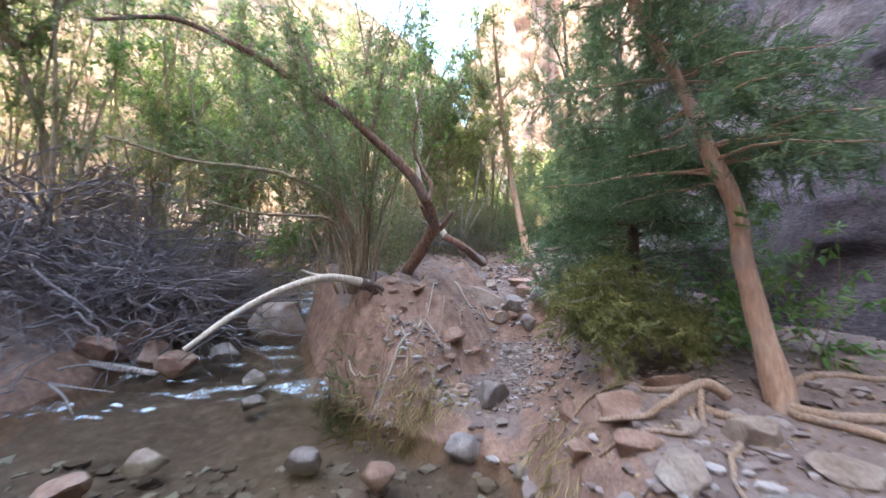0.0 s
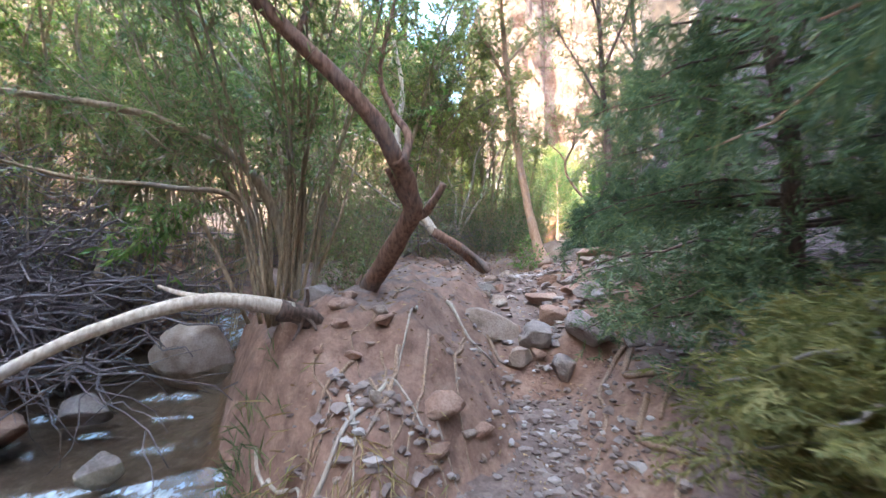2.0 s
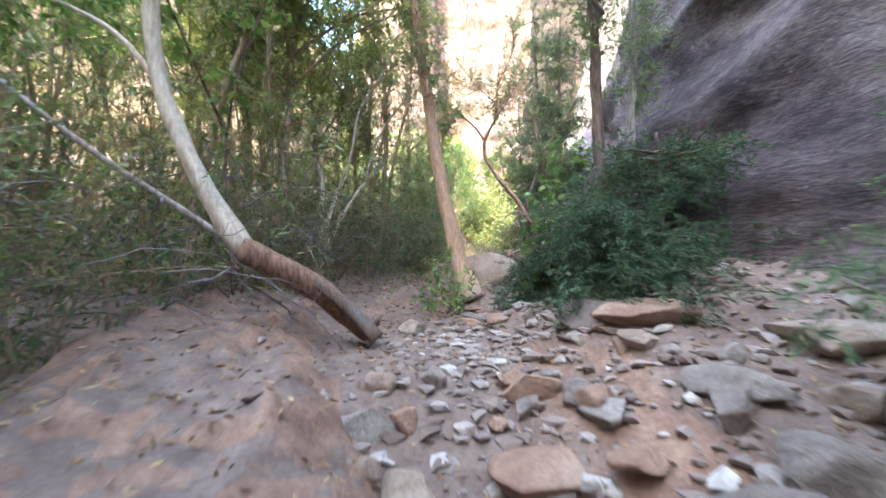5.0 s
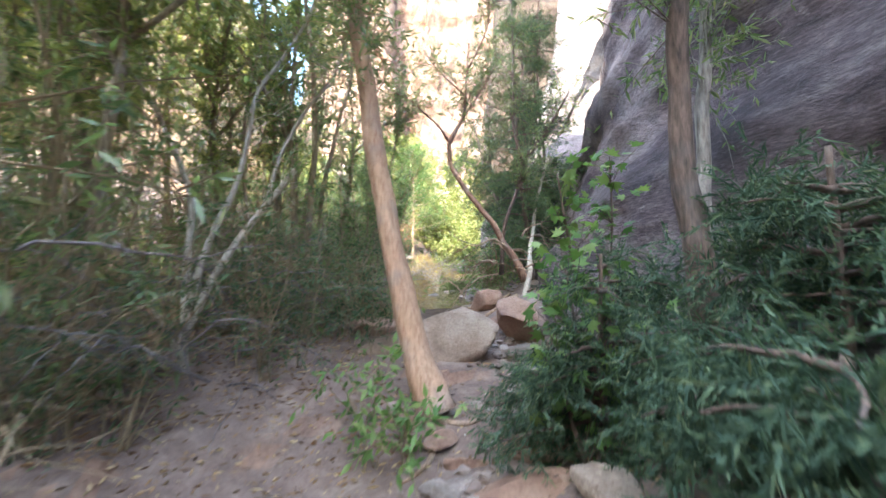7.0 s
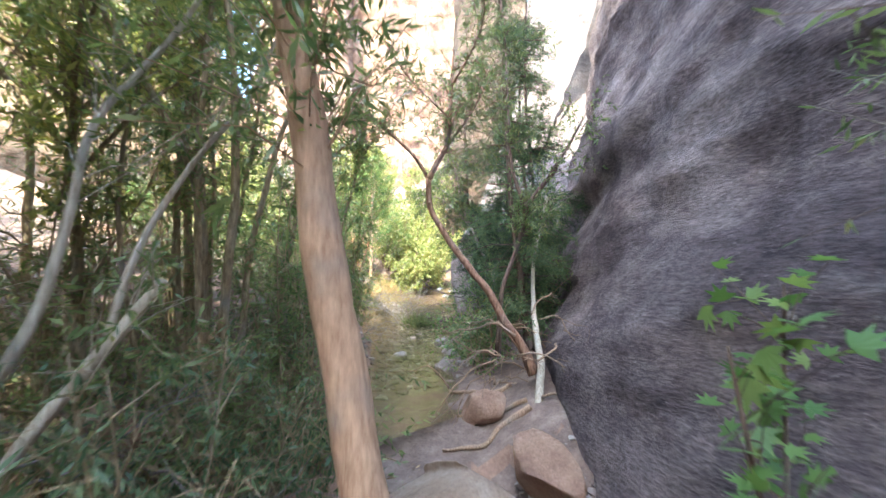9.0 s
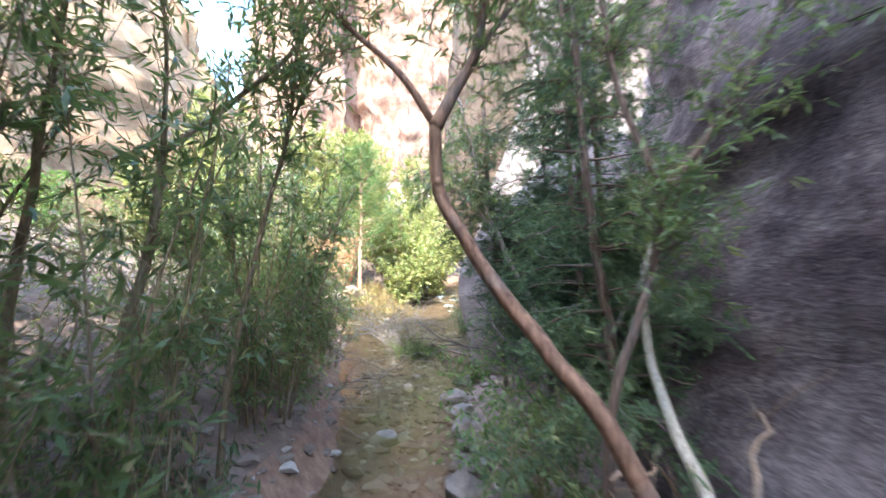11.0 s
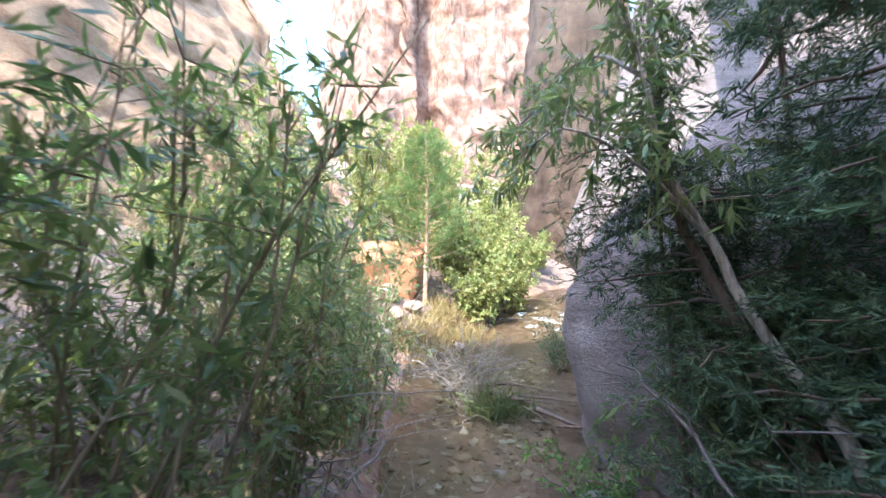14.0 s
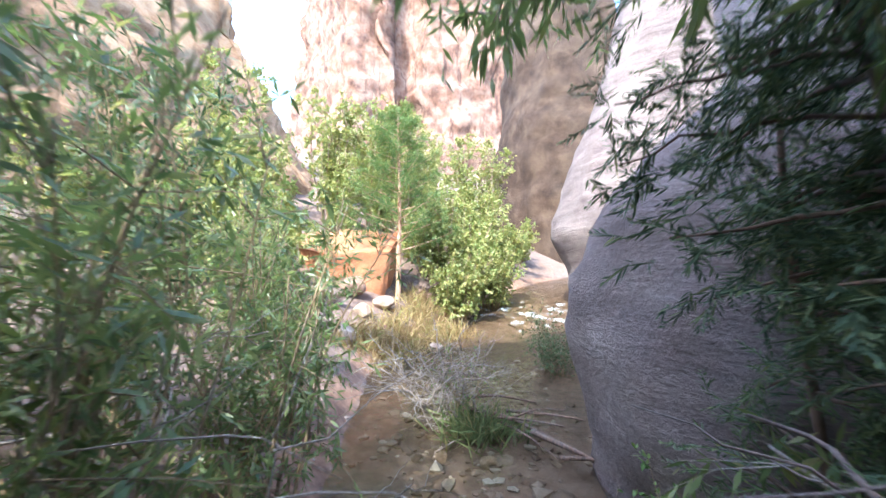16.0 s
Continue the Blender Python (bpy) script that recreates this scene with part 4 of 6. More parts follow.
# ---------------------------------------------------------------- part one: the trees round the earth tongue
T1 = [("trunk", [(-0.76, 6.82, 1.5), (-0.67, 6.66, 1.74), (-0.5, 6.4, 2.0), (-0.3, 6.15, 2.28), (-0.13, 5.92, 2.56), (-0.14, 5.8, 2.7), (-0.18, 5.7, 2.84), (-0.25, 5.54, 2.94)], 0.092, 0.075),
      ("limb", [(-0.24, 5.56, 2.92), (-0.4, 5.42, 3.2), (-0.95, 5.22, 3.72), (-1.65, 5.05, 4.25), (-2.45, 4.85, 4.68), (-3.25, 4.65, 4.98), (-4.1, 4.45, 4.85)], 0.075, 0.022),
      ("stub", [(-0.15, 5.95, 2.5), (-0.01, 5.9, 2.56), (0.07, 5.8, 2.65), (0.15, 5.74, 2.78)], 0.045, 0.03),
      ("limb", [(-0.21, 5.64, 2.88), (-0.15, 5.72, 3.16), (-0.3, 5.85, 3.46), (-0.42, 5.95, 3.9), (-0.3, 6.2, 4.9)], 0.045, 0.015),
      ("stub", [(-0.16, 5.84, 2.62), (-0.24, 5.72, 2.72), (-0.3, 5.55, 2.84)], 0.035, 0.025),
      ("limb", [(-1.65, 5.05, 4.25), (-1.9, 5.4, 4.9), (-2.3, 5.6, 5.5)], 0.03, 0.01),
      ("limb", [(-2.45, 4.85, 4.68), (-2.6, 5.2, 5.1), (-3.1, 5.6, 5.3)], 0.025, 0.008),
      ("limb", [(-0.95, 5.25, 3.72), (-0.9, 5.7, 4.6), (-1.0, 6.1, 5.6)], 0.03, 0.01)]
woody("leaning_tree", (-0.6, 5.9, 1.6), "gnarled red-barked tree with a twisted trunk leaning over the creek", "tree", T1, BARK_RED, LEAF_WILLOW, 20, 10, (0.3, 0.8), start=0.45, second=1, room=1.5)

shrub = clump((-1.3, 6.15, 1.7), 26, 4.4, 0.52, 0.026, (-0.14, 0.05), 4, 0.3)
shrub += [("arching_stem", [(-1.2, 6.2, 1.7), (-1.4, 6.17, 2.59), (-1.76, 6.05, 3.08), (-2.21, 5.95, 3.33), (-2.88, 5.76, 3.46), (-3.7, 5.59, 3.52), (-4.6, 5.3, 3.75)], 0.055, 0.018),
          ("arching_stem", [(-1.25, 6.0, 1.7), (-1.56, 5.87, 2.6), (-2.03, 5.69, 2.71), (-2.56, 5.41, 2.70), (-3.1, 5.15, 2.82)], 0.03, 0.012),
          ("stem", [(-1.15, 6.1, 1.6), (-1.25, 6.1, 2.3), (-1.5, 6.3, 3.4), (-2.3, 6.6, 4.6), (-3.2, 6.8, 5.4)], 0.045, 0.012),
          ("stem", [(-1.05, 6.2, 1.6), (-1.0, 6.3, 2.6), (-0.8, 6.6, 4.0), (-0.75, 6.9, 5.6)], 0.03, 0.01)]
woody("willow_shrub", (-1.25, 6.15, 1.6), "many-stemmed willow shrub with narrow leaves on the creek bank", "shrub", shrub, BARK_WILLOW, LEAF_WILLOW, 8, 9, (0.25, 0.75), start=0.4, second=1, room=1.2)

log = thing("fallen_log", (-1.15, 5.6, 1.75), "bleached fallen log reaching down to the creek", "log")
limb("trunk", curve([(-1.05, 5.72, 1.74), (-1.5, 5.44, 1.82), (-1.87, 5.26, 1.74), (-2.2, 5.04, 1.58), (-2.6, 4.83, 1.3), (-2.95, 4.62, 0.98)], 8), 0.062, 0.03, WOOD_PALE, log)
limb("stub", curve([(-1.5, 5.44, 1.82), (-1.72, 5.40, 1.86), (-1.88, 5.35, 1.92)], 6), 0.032, 0.012, WOOD_PALE, log)
limb("root_plate", curve([(-1.14, 5.66, 1.75), (-1.0, 5.76, 1.7), (-0.86, 5.9, 1.58)], 6), 0.07, 0.085, BARK_DARK, log, rough=0.45)
for dx, dz in ((-0.1, 0.14), (0.06, 0.2), (0.14, -0.12), (-0.04, -0.2)):
    limb("broken_root", curve([(-0.98, 5.76, 1.7), (-0.98 + dx * 0.6, 5.74, 1.7 + dz * 0.6), (-0.99 + dx, 5.68, 1.7 + dz)], 5), 0.025, 0.008, BARK_DARK, log)
drift = thing("driftwood_log", (-5.2, 6.3, 0.75), "grey driftwood log lying at the waterline", "log")
limb("trunk", curve([(-6.6, 6.3, 0.62), (-5.4, 6.15, 0.55), (-4.2, 6.0, 0.42)], 9), 0.07, 0.04, BARK_GREY, drift)
limb("branch", curve([(-5.9, 6.2, 0.6), (-5.5, 6.4, 0.85), (-5.0, 6.5, 0.95)], 9), 0.035, 0.015, BARK_GREY, drift)
drift2 = thing("driftwood_branch", (-4.9, 5.4, 0.45), "forked bleached branch on the far creek edge", "branch")
for pts in ([(-6.0, 5.6, 0.5), (-5.2, 5.4, 0.42), (-4.4, 5.5, 0.28)], [(-5.2, 5.4, 0.42), (-4.8, 5.2, 0.3), (-4.5, 5.0, 0.15)], [(-5.5, 5.5, 0.5), (-5.0, 5.7, 0.6), (-4.6, 5.8, 0.5)]):
    limb("branch", curve(pts, 7), 0.025, 0.008, BARK_GREY, drift2)


def dead_brush(name, box, n, label, length=(0.8, 2.2), r=0.012, group="", droop=0.5, mat=TWIG_DEAD):
    """A tangle of bare arching branches over a stretch of bank."""
    x0, x1, y0, y1 = box
    o = np.array([(x0 + x1) / 2, (y0 + y1) / 2, ground_z((x0 + x1) / 2, (y0 + y1) / 2)])
    top = thing(name, o, label, "brush", group)
    sets = [[] for _ in range(4)]
    for k in range(n):
        x, y = rng.uniform(x0, x1), rng.uniform(y0, y1)
        a = rng.uniform(0, 6.3)
        L = rng.uniform(*length)
        d = np.array([math.cos(a), math.sin(a) * 0.8, rng.uniform(0.2, 1.1)])
        t = np.linspace(0, 1, 9)[:, None]
        p = np.array([x, y, ground_z(x, y) + rng.uniform(0, 0.9)]) + d * L * t - np.array([0, 0, droop * L]) * t**2 + np.cumsum(rng.normal(size=(9, 3)) * 0.035 * L, 0)
        sets[k % 4].append((p, r * rng.uniform(0.6, 1.6)))
        for _ in range(4):
            i = rng.integers(2, 8)
            q = p[i] + unit(unit(p[i] - p[i - 1]) + rng.normal(size=3) * 0.6) * L * rng.uniform(0.2, 0.45) * t[::2] + np.cumsum(rng.normal(size=(5, 3)) * 0.02 * L, 0)
            sets[k % 4].append((q, r * 0.5))
    for s in sets:
        s = [(p - o, q) for p, q in s if clear_of_way(p, 0.5).all()]
        if s:
            v, f = merge([tube(p, q, q * 0.35, 4 if q > 0.013 else 3, 0) for p, q in s])
            tagged(part("branch", mesh_from("branch", v, f, mat), top), kind="stuff")
    return top


FAR_BRUSH = "dead brush on the far bank"
dead_brush("dead_brush", (-7.5, -4.6, 6.3, 8.8), 230, "tangle of bare grey branches overhanging the creek", (1.2, 2.8), 0.021, FAR_BRUSH)
dead_brush("dead_brush", (-6.4, -4.9, 7.5, 10.5), 190, "dense bare brush on the far creek bank", (1.0, 2.6), 0.018, FAR_BRUSH)
dead_brush("dead_brush", (-9.5, -6.8, 4.5, 8.5), 170, "bare grey brush leaning over the creek bank", (1.2, 2.8), 0.021, FAR_BRUSH)
dead_brush("dead_brush", (-8.5, -5.0, 1.5, 4.6), 90, "bare grey brush at the creek side", (1.0, 2.4), 0.013, FAR_BRUSH)
dead_brush("dead_brush", (-7.2, -5.4, 4.6, 6.6), 110, "low drift of bare sticks along the creek edge", (0.7, 1.9), 0.016, FAR_BRUSH, 0.6)
dead_brush("dead_brush", (-10.5, -6.2, 8.2, 11.5), 170, "high bank of bare grey brush on the hillside", (1.4, 3.2), 0.02, FAR_BRUSH, 0.25)
dead_brush("dead_brush", (-1.9, -0.1, 8.8, 10.6), 50, "fallen bare branches behind the trail bank", (0.5, 1.3), 0.009, "fallen branches by the trail", 0.8)
dead_brush("dead_brush", (-0.6, 1.4, 10.9, 13.0), 70, "fallen bare branches under the thicket", (0.4, 1.0), 0.007, "fallen branches by the trail", 0.8)

dead = thing("dead_tree", (0.8, 9.6, 2.25), "leaning dead tree with a pale barkless trunk", "tree")
limb("fallen_butt", curve([(1.0, 9.5, 2.2), (0.77, 9.6, 2.36), (0.47, 9.46, 2.60), (0.04, 9.3, 2.83)], 8), 0.10, 0.085, BARK_RED, dead, rough=0.16)
limb("trunk", curve([(0.08, 9.31, 2.81), (-0.26, 9.36, 3.38), (-0.5, 9.4, 3.98), (-0.58, 9.38, 4.6), (-0.5, 9.32, 5.3), (-0.7, 9.4, 6.4)], 8), 0.075, 0.03, WOOD_PALE, dead, rough=0.14)
limb("broken_limb", curve([(1.02, 9.33, 2.16), (0.7, 9.41, 2.48), (0.28, 9.49, 2.74)], 8), 0.055, 0.035, BARK_DARK, dead, rough=0.2)
limb("branch", curve([(-0.5, 9.4, 3.98), (-0.9, 9.5, 4.4), (-1.6, 9.6, 4.7)], 8), 0.025, 0.01, WOOD_PALE, dead)
limb("branch", curve([(-0.05, 9.32, 2.9), (-0.9, 9.2, 3.5), (-1.8, 9.1, 4.3)], 8), 0.025, 0.01, BARK_GREY, dead)


# ---------------------------------------------------------------- conifers
def sprays(p, d, n_side, length, mat_parent, mat, o, width=0.012, flat=0.7, name="foliage", room=0.55):
    """Feathery scale-leaf sprays: each a row of narrow leaflets on both sides of a shoot."""
    keep = clear_of_way(p, room)
    p, d = p[keep], unit(d[keep])
    n = len(p)
    if not n:
        return
    up = unit(rng.normal(size=(n, 3)) * 0.6 + np.array([0, 0, 1]))
    side = unit(np.cross(d, up))
    t = np.linspace(0.05, 1.0, n_side)
    P, D, L = [], [], []
    for s in (-1, 1):
        base = p[:, None] + d[:, None] * (t[None, :, None] * length * 0.9)
        dd = d[:, None] * 0.75 + side[:, None] * s * flat + rng.normal(size=(n, n_side, 3)) * 0.22 - np.array([0, 0, 0.1])
        P.append(base.reshape(-1, 3)), D.append(dd.reshape(-1, 3))
        L.append(np.tile(length * (0.65 - 0.4 * t), (n, 1)).ravel() * rng.uniform(0.7, 1.2, n * n_side))
    P.append(p), D.append(d), L.append(np.full(n, length * 1.1))
    v, f = blades(np.vstack(P), np.vstack(D), np.concatenate(L), width, 0.2)
    tagged(part(name, mesh_from(name, v - o, f, mat, False), mat_parent), kind="stuff")


def conifer(name, at, label, trunk, r0, r1, boughs, bough_len, spray_n, bark_mat=BARK_TAN, needle=NEEDLE, droop=0.25, low=0.15, side=None, group="", length=0.12, room=0.55, rise=0.15, r_bough=0.018):
    top = thing(name, at, label, "tree", group)
    o = np.array(at, float)
    line = curve(trunk, 9)
    limb("trunk", line, r0, r1, bark_mat, top, 12, 0.14, flare=0.4 * r0)
    ps, ds, stems = [], [], []
    n = len(line)
    for k in range(boughs):
        s = rng.uniform(low, 1.0)
        i = int(s * (n - 1))
        a = rng.uniform(0, 2 * np.pi)
        out = np.array([math.cos(a), math.sin(a), 0])
        if side is not None:
            out = unit(out + np.array([*side, 0]))
        L = bough_len * rng.uniform(0.5, 1.1) * (1.1 - 0.6 * s)
        t = np.linspace(0, 1, 8)[:, None]
        b = line[i] + out * L * t + np.array([0, 0, rise * L]) * t - np.array([0, 0, droop * L]) * t**2 + np.cumsum(rng.normal(size=(8, 3)) * 0.02 * L, 0)
        if not clear_of_way(b, room - 0.1).all():
            b = b[:4]
            if not clear_of_way(b, room - 0.15).all():
                continue
        stems.append(b)
        m = max(4, int(1.12 * spray_n * L))
        j = rng.uniform(0.2, 1.0, m) * (len(b) - 1)
        q = np.minimum(j.astype(int), len(b) - 2)
        p = b[q] + (b[q + 1] - b[q]) * (j - q)[:, None]
        d = unit(b[q + 1] - b[q]) * 0.6 + rng.normal(size=p.shape) * 0.65 + np.array([0, 0, -0.1])
        p = p + rng.normal(size=p.shape) * 0.07
        ps.append(p), ds.append(d)
        ps.append(p + unit(d) * length * 0.8), ds.append(d + rng.normal(size=d.shape) * 0.5)
    for k, b in enumerate(stems):
        v, q, t = tube(b - o, r_bough * rng.uniform(0.6, 1.1), 0.004, 5, 0.05)
        part("bough", mesh_from("bough", v, [q, t], bark_mat), top)
    sprays(np.vstack(ps), np.vstack(ds), 5, length, top, needle, o, 0.0095, room=room)
    return top


conifer("juniper_tree", (2.3, 2.68, 0.95), "juniper with a bare crooked tan trunk and feathery sprays",
        [(2.32, 2.66, 0.75), (2.25, 2.74, 1.36), (2.16, 2.76, 1.83), (2.12, 2.77, 2.32), (1.97, 2.79, 2.7), (1.86, 2.85, 3.16), (1.68, 2.95, 3.69), (1.55, 3.05, 4.2), (1.5, 3.2, 5.4)],
        0.075, 0.03, 70, 1.5, 46, BARK_TAN, NEEDLE, low=0.42, side=(0.2, 0.3), room=0.8)
conifer("juniper_tree", (2.35, 5.0, 1.3), "dense dark juniper whose boughs hang over the trail",
        [(2.5, 5.0, 1.2), (2.45, 5.05, 2.0), (2.4, 4.95, 2.8), (2.3, 4.95, 3.8), (2.35, 5.0, 5.4)], 0.09, 0.03, 84, 1.6, 40, BARK_DARK, low=0.06, side=(-0.2, -0.1), room=0.6)
conifer("juniper_shrub", (1.85, 3.75, 1.3), "low yellow-green juniper spray over the red bank",
        [(1.95, 3.7, 1.2), (1.8, 3.75, 1.5), (1.6, 3.8, 1.9)], 0.03, 0.012, 30, 0.85, 70, BARK_GREY, NEEDLE_LIGHT, low=0.1, side=(-0.2, 0), room=0.65)
conifer("juniper_shrub", (2.85, 6.5, 2.0), "feathery green juniper shrub under the cliff beside the trail",
        [(2.9, 6.5, ground_z(2.9, 6.5) - 0.1), (2.82, 6.52, 2.7), (2.78, 6.5, 3.3), (2.8, 6.45, 4.2)], 0.03, 0.012, 26, 0.95, 44, BARK_DARK, NEEDLE, low=0.05, side=(-0.1, -0.1), room=0.8)
conifer("fir_sapling", (3.4, 9.0, 2.45), "dark green young fir with low drooping boughs beside the trail",
        [(3.4, 9.0, 2.3), (3.42, 9.0, 3.1), (3.42, 9.02, 3.9)], 0.035, 0.012, 52, 0.95, 48, BARK_DARK, low=0.05, room=0.75, needle=NEEDLE_DARK)
conifer("fir_sapling", (2.6, 8.65, 2.4), "low fir sapling with soft green boughs at the trail edge",
        [(2.6, 8.65, 2.25), (2.62, 8.66, 2.75), (2.65, 8.68, 3.15)], 0.022, 0.01, 34, 0.7, 58, BARK_DARK, low=0.05, room=0.75, needle=NEEDLE_DARK)

pair = "slim trunks before the cliff"
woody("slim_tree", (3.15, 9.35, 2.3), "slim dark-barked tree before the cliff", "tree",
      [("trunk", [(3.28, 9.45, 2.2), (3.24, 9.48, 3.3), (3.2, 9.5, 4.0), (3.15, 9.47, 4.9), (3.05, 9.35, 6.0), (2.9, 9.2, 8.5)], 0.075, 0.03), ("limb", [(3.0, 9.15, 5.0), (2.6, 9.4, 6.0), (2.2, 9.7, 7.0)], 0.03, 0.01),
       ("limb", [(2.95, 9.1, 5.6), (3.3, 8.8, 6.6), (3.3, 8.4, 7.4)], 0.03, 0.01), ("limb", [(2.92, 9.1, 6.5), (2.5, 8.9, 7.4), (2.0, 8.9, 8.0)], 0.025, 0.01)], BARK_DARK, LEAF_WILLOW, 20, 11, (0.3, 0.9), group=pair, second=1)
woody("slim_tree", (3.95, 9.9, 3.0), "slim pale-barked birch-like trunk before the cliff", "tree",
      [("trunk", [(3.42, 9.78, 2.2), (3.66, 9.83, 2.9), (3.86, 9.88, 3.6), (3.98, 9.92, 4.4), (4.02, 9.9, 5.2), (3.95, 9.85, 6.4), (3.85, 9.8, 8.6)], 0.062, 0.025), ("limb", [(3.95, 9.85, 6.2), (3.6, 10.1, 7.2), (3.4, 10.4, 8.0)], 0.022, 0.008),
       ("limb", [(3.93, 9.85, 6.6), (3.6, 9.4, 7.4), (3.3, 8.9, 8.0)], 0.022, 0.008)], BARK_GREY, LEAF_WILLOW, 20, 11, (0.3, 0.8), group=pair, second=1)
conifer("fir_sapling", (3.05, 10.0, 2.3), "low fir with dense dark sprays beside the trail bend",
        [(3.1, 10.0, 2.2), (3.1, 10.02, 2.8), (3.15, 10.05, 3.5)], 0.025, 0.01, 46, 0.75, 52, BARK_DARK, low=0.05, room=0.8, needle=NEEDLE_DARK)
woody("tan_barked_tree", (2.35, 11.05, 2.4), "straight tan-barked tree leaning over the trail", "tree",
      [("trunk", [(2.42, 10.98, 2.35), (2.3, 11.1, 2.75), (2.16, 11.22, 3.4), (2.06, 11.3, 4.1), (1.97, 11.32, 4.75), (1.86, 11.3, 5.4), (1.72, 11.25, 6.4), (1.5, 11.1, 8.6)], 0.105, 0.05),
       ("limb", [(1.72, 11.2, 6.4), (1.2, 11.0, 7.2), (0.6, 10.6, 7.8)], 0.04, 0.012), ("limb", [(1.66, 11.2, 6.9), (2.2, 11.6, 7.6), (2.7, 11.9, 8.2)], 0.04, 0.012), ("limb", [(1.6, 11.1, 7.5), (1.4, 10.4, 8.2), (1.3, 9.8, 8.6)], 0.035, 0.012)],
      BARK_TAN, LEAF_WILLOW, 26, 11, (0.3, 0.9), second=1)


# ---------------------------------------------------------------- thickets
def thicket(at, stems, height, spread, seed, leaf=LEAF_WILLOW, twig_n=5, per=9, size=(0.06, 0.1), lean=(0, 0), r0=0.02, label="", group="willow thicket", bark_mat=BARK_WILLOW, room=0.6, second=1, start=0.25, slim=0.2):
    at = (at[0], at[1], ground_z(at[0], at[1]))
    return woody("willow_shrub", at, label or "tall many-stemmed willow with narrow green leaves", "shrub", clump(at, stems, height, spread, r0, lean, seed, 0.35), bark_mat, leaf, twig_n, per, (0.25, 0.7), size, slim,
                 group=group, start=start, room=room, second=second)


proto = [thicket((-1.4, 12.6), 11, 5.5, 0.2, 31, per=8), thicket((0.3, 14.6), 10, 6.2, 0.18, 32, per=8), thicket((-3.2, 13.2), 10, 5.0, 0.25, 33, LEAF_DEEP, per=8)]
spots = [(-0.2, 11.8, 0, 40), (-2.3, 11.2, 1, 100), (-4.6, 12.0, 2, 10), (-1.0, 15.0, 1, 20), (-2.8, 15.6, 0, 300), (1.2, 15.9, 0, 130), (0.0, 17.4, 2, 60),
         (-6.0, 10.6, 0, 170), (-6.3, 13.2, 1, 80), (-8.0, 12.0, 2, 20), (-8.2, 9.5, 1, 250),
         (-9.5, 6.5, 0, 33), (-10.5, 9.5, 1, 66), (-11, 4, 2, 99), (-9.0, 14.0, 0, 122), (-3.8, 9.9, 2, 166), (-5.6, 8.6, 1, 188), (-4.2, 13.9, 0, 255)]
proto.append(thicket((1.6, 14.3), 8, 9.5, 0.10, 34, LEAF_WILLOW, 5, 10, (0.08, 0.13), r0=0.045, label="tall slender broadleaf trees crowding the gorge", group="tall gorge trees", start=0.3))
spots += [(-1.6, 16.6, 3, 50), (-3.4, 13.0, 3, 110), (-4.6, 17.6, 3, 170), (-6.0, 12.2, 3, 290), (-5.2, 9.7, 3, 75), (-6.8, 9.3, 3, 210), (-8.6, 10.8, 3, 330), (-7.2, 7.4, 3, 15), (-9.2, 8.2, 3, 95)]
for x, y, k, turn in spots:
    copy_thing(proto[k], pose(x, y, ground_z(x, y), 0, 0, turn))


def canopy_tree(at, height, spread, seed, label, leaf, mat=BARK_WILLOW):
    """A slim gorge tree whose leafy crown spreads over the thicket."""
    g = np.random.default_rng(seed)
    at = np.array([at[0], at[1], ground_z(*at)])
    bend = g.normal(size=2) * 0.25
    fork = at + np.array([bend[0], bend[1], 0.42 * height])
    limbs = [("trunk", [at - (0, 0, 0.2), at + (bend[0] * 0.3, bend[1] * 0.3, 0.2 * height), fork, fork + (bend[0], bend[1], 0.25 * height)], 0.06, 0.03)]
    for k in range(9):
        a = k * 2.4 + g.uniform(-0.4, 0.4)
        out = np.array([math.cos(a), math.sin(a), 0]) * spread * g.uniform(0.6, 1.1)
        foot = fork + np.array([bend[0], bend[1], 0.25 * height]) * k / 9.0
        up = height * g.uniform(0.12, 0.42)
        limbs.append(("limb", [foot, foot + out * 0.4 + (0, 0, up * 0.55), foot + out * 0.75 + (0, 0, up * 0.85), foot + out + (0, 0, up)], 0.028, 0.008))
    return woody("gorge_tree", tuple(at), label, "tree", limbs, mat, leaf, 9, 10, (0.3, 0.9), (0.08, 0.14), 0.3, group="gorge canopy", start=0.2, room=1.0, second=2)


crown = [canopy_tree((-0.9, 11.6), 6.4, 2.0, 201, "slim gorge tree with a spreading green crown", LEAF_WILLOW),
         canopy_tree((-3.0, 9.6), 6.0, 2.3, 202, "gorge tree with a broad airy crown over the creek", LEAF_BRIGHT),
         canopy_tree((0.6, 14.6), 6.0, 1.9, 203, "gorge tree with sunlit yellow-green leaves", LEAF_GOLD)]
for x, y, k, turn in ((0.1, 11.6, 2, 210), (1.4, 15.4, 2, 300), (-5.2, 8.6, 0, 70), (-1.9, 14.4, 2, 130), (-4.6, 12.4, 1, 200), (-7.2, 9.8, 1, 20), (-6.4, 12.0, 2, 300), (-0.6, 17.2, 2, 45), (-9.6, 7.4, 0, 160), (-3.4, 16.2, 0, 250), (-8.6, 12.4, 0, 330)):
    copy_thing(crown[k], pose(x, y, ground_z(x, y) - 0.1, 0, 0, turn))
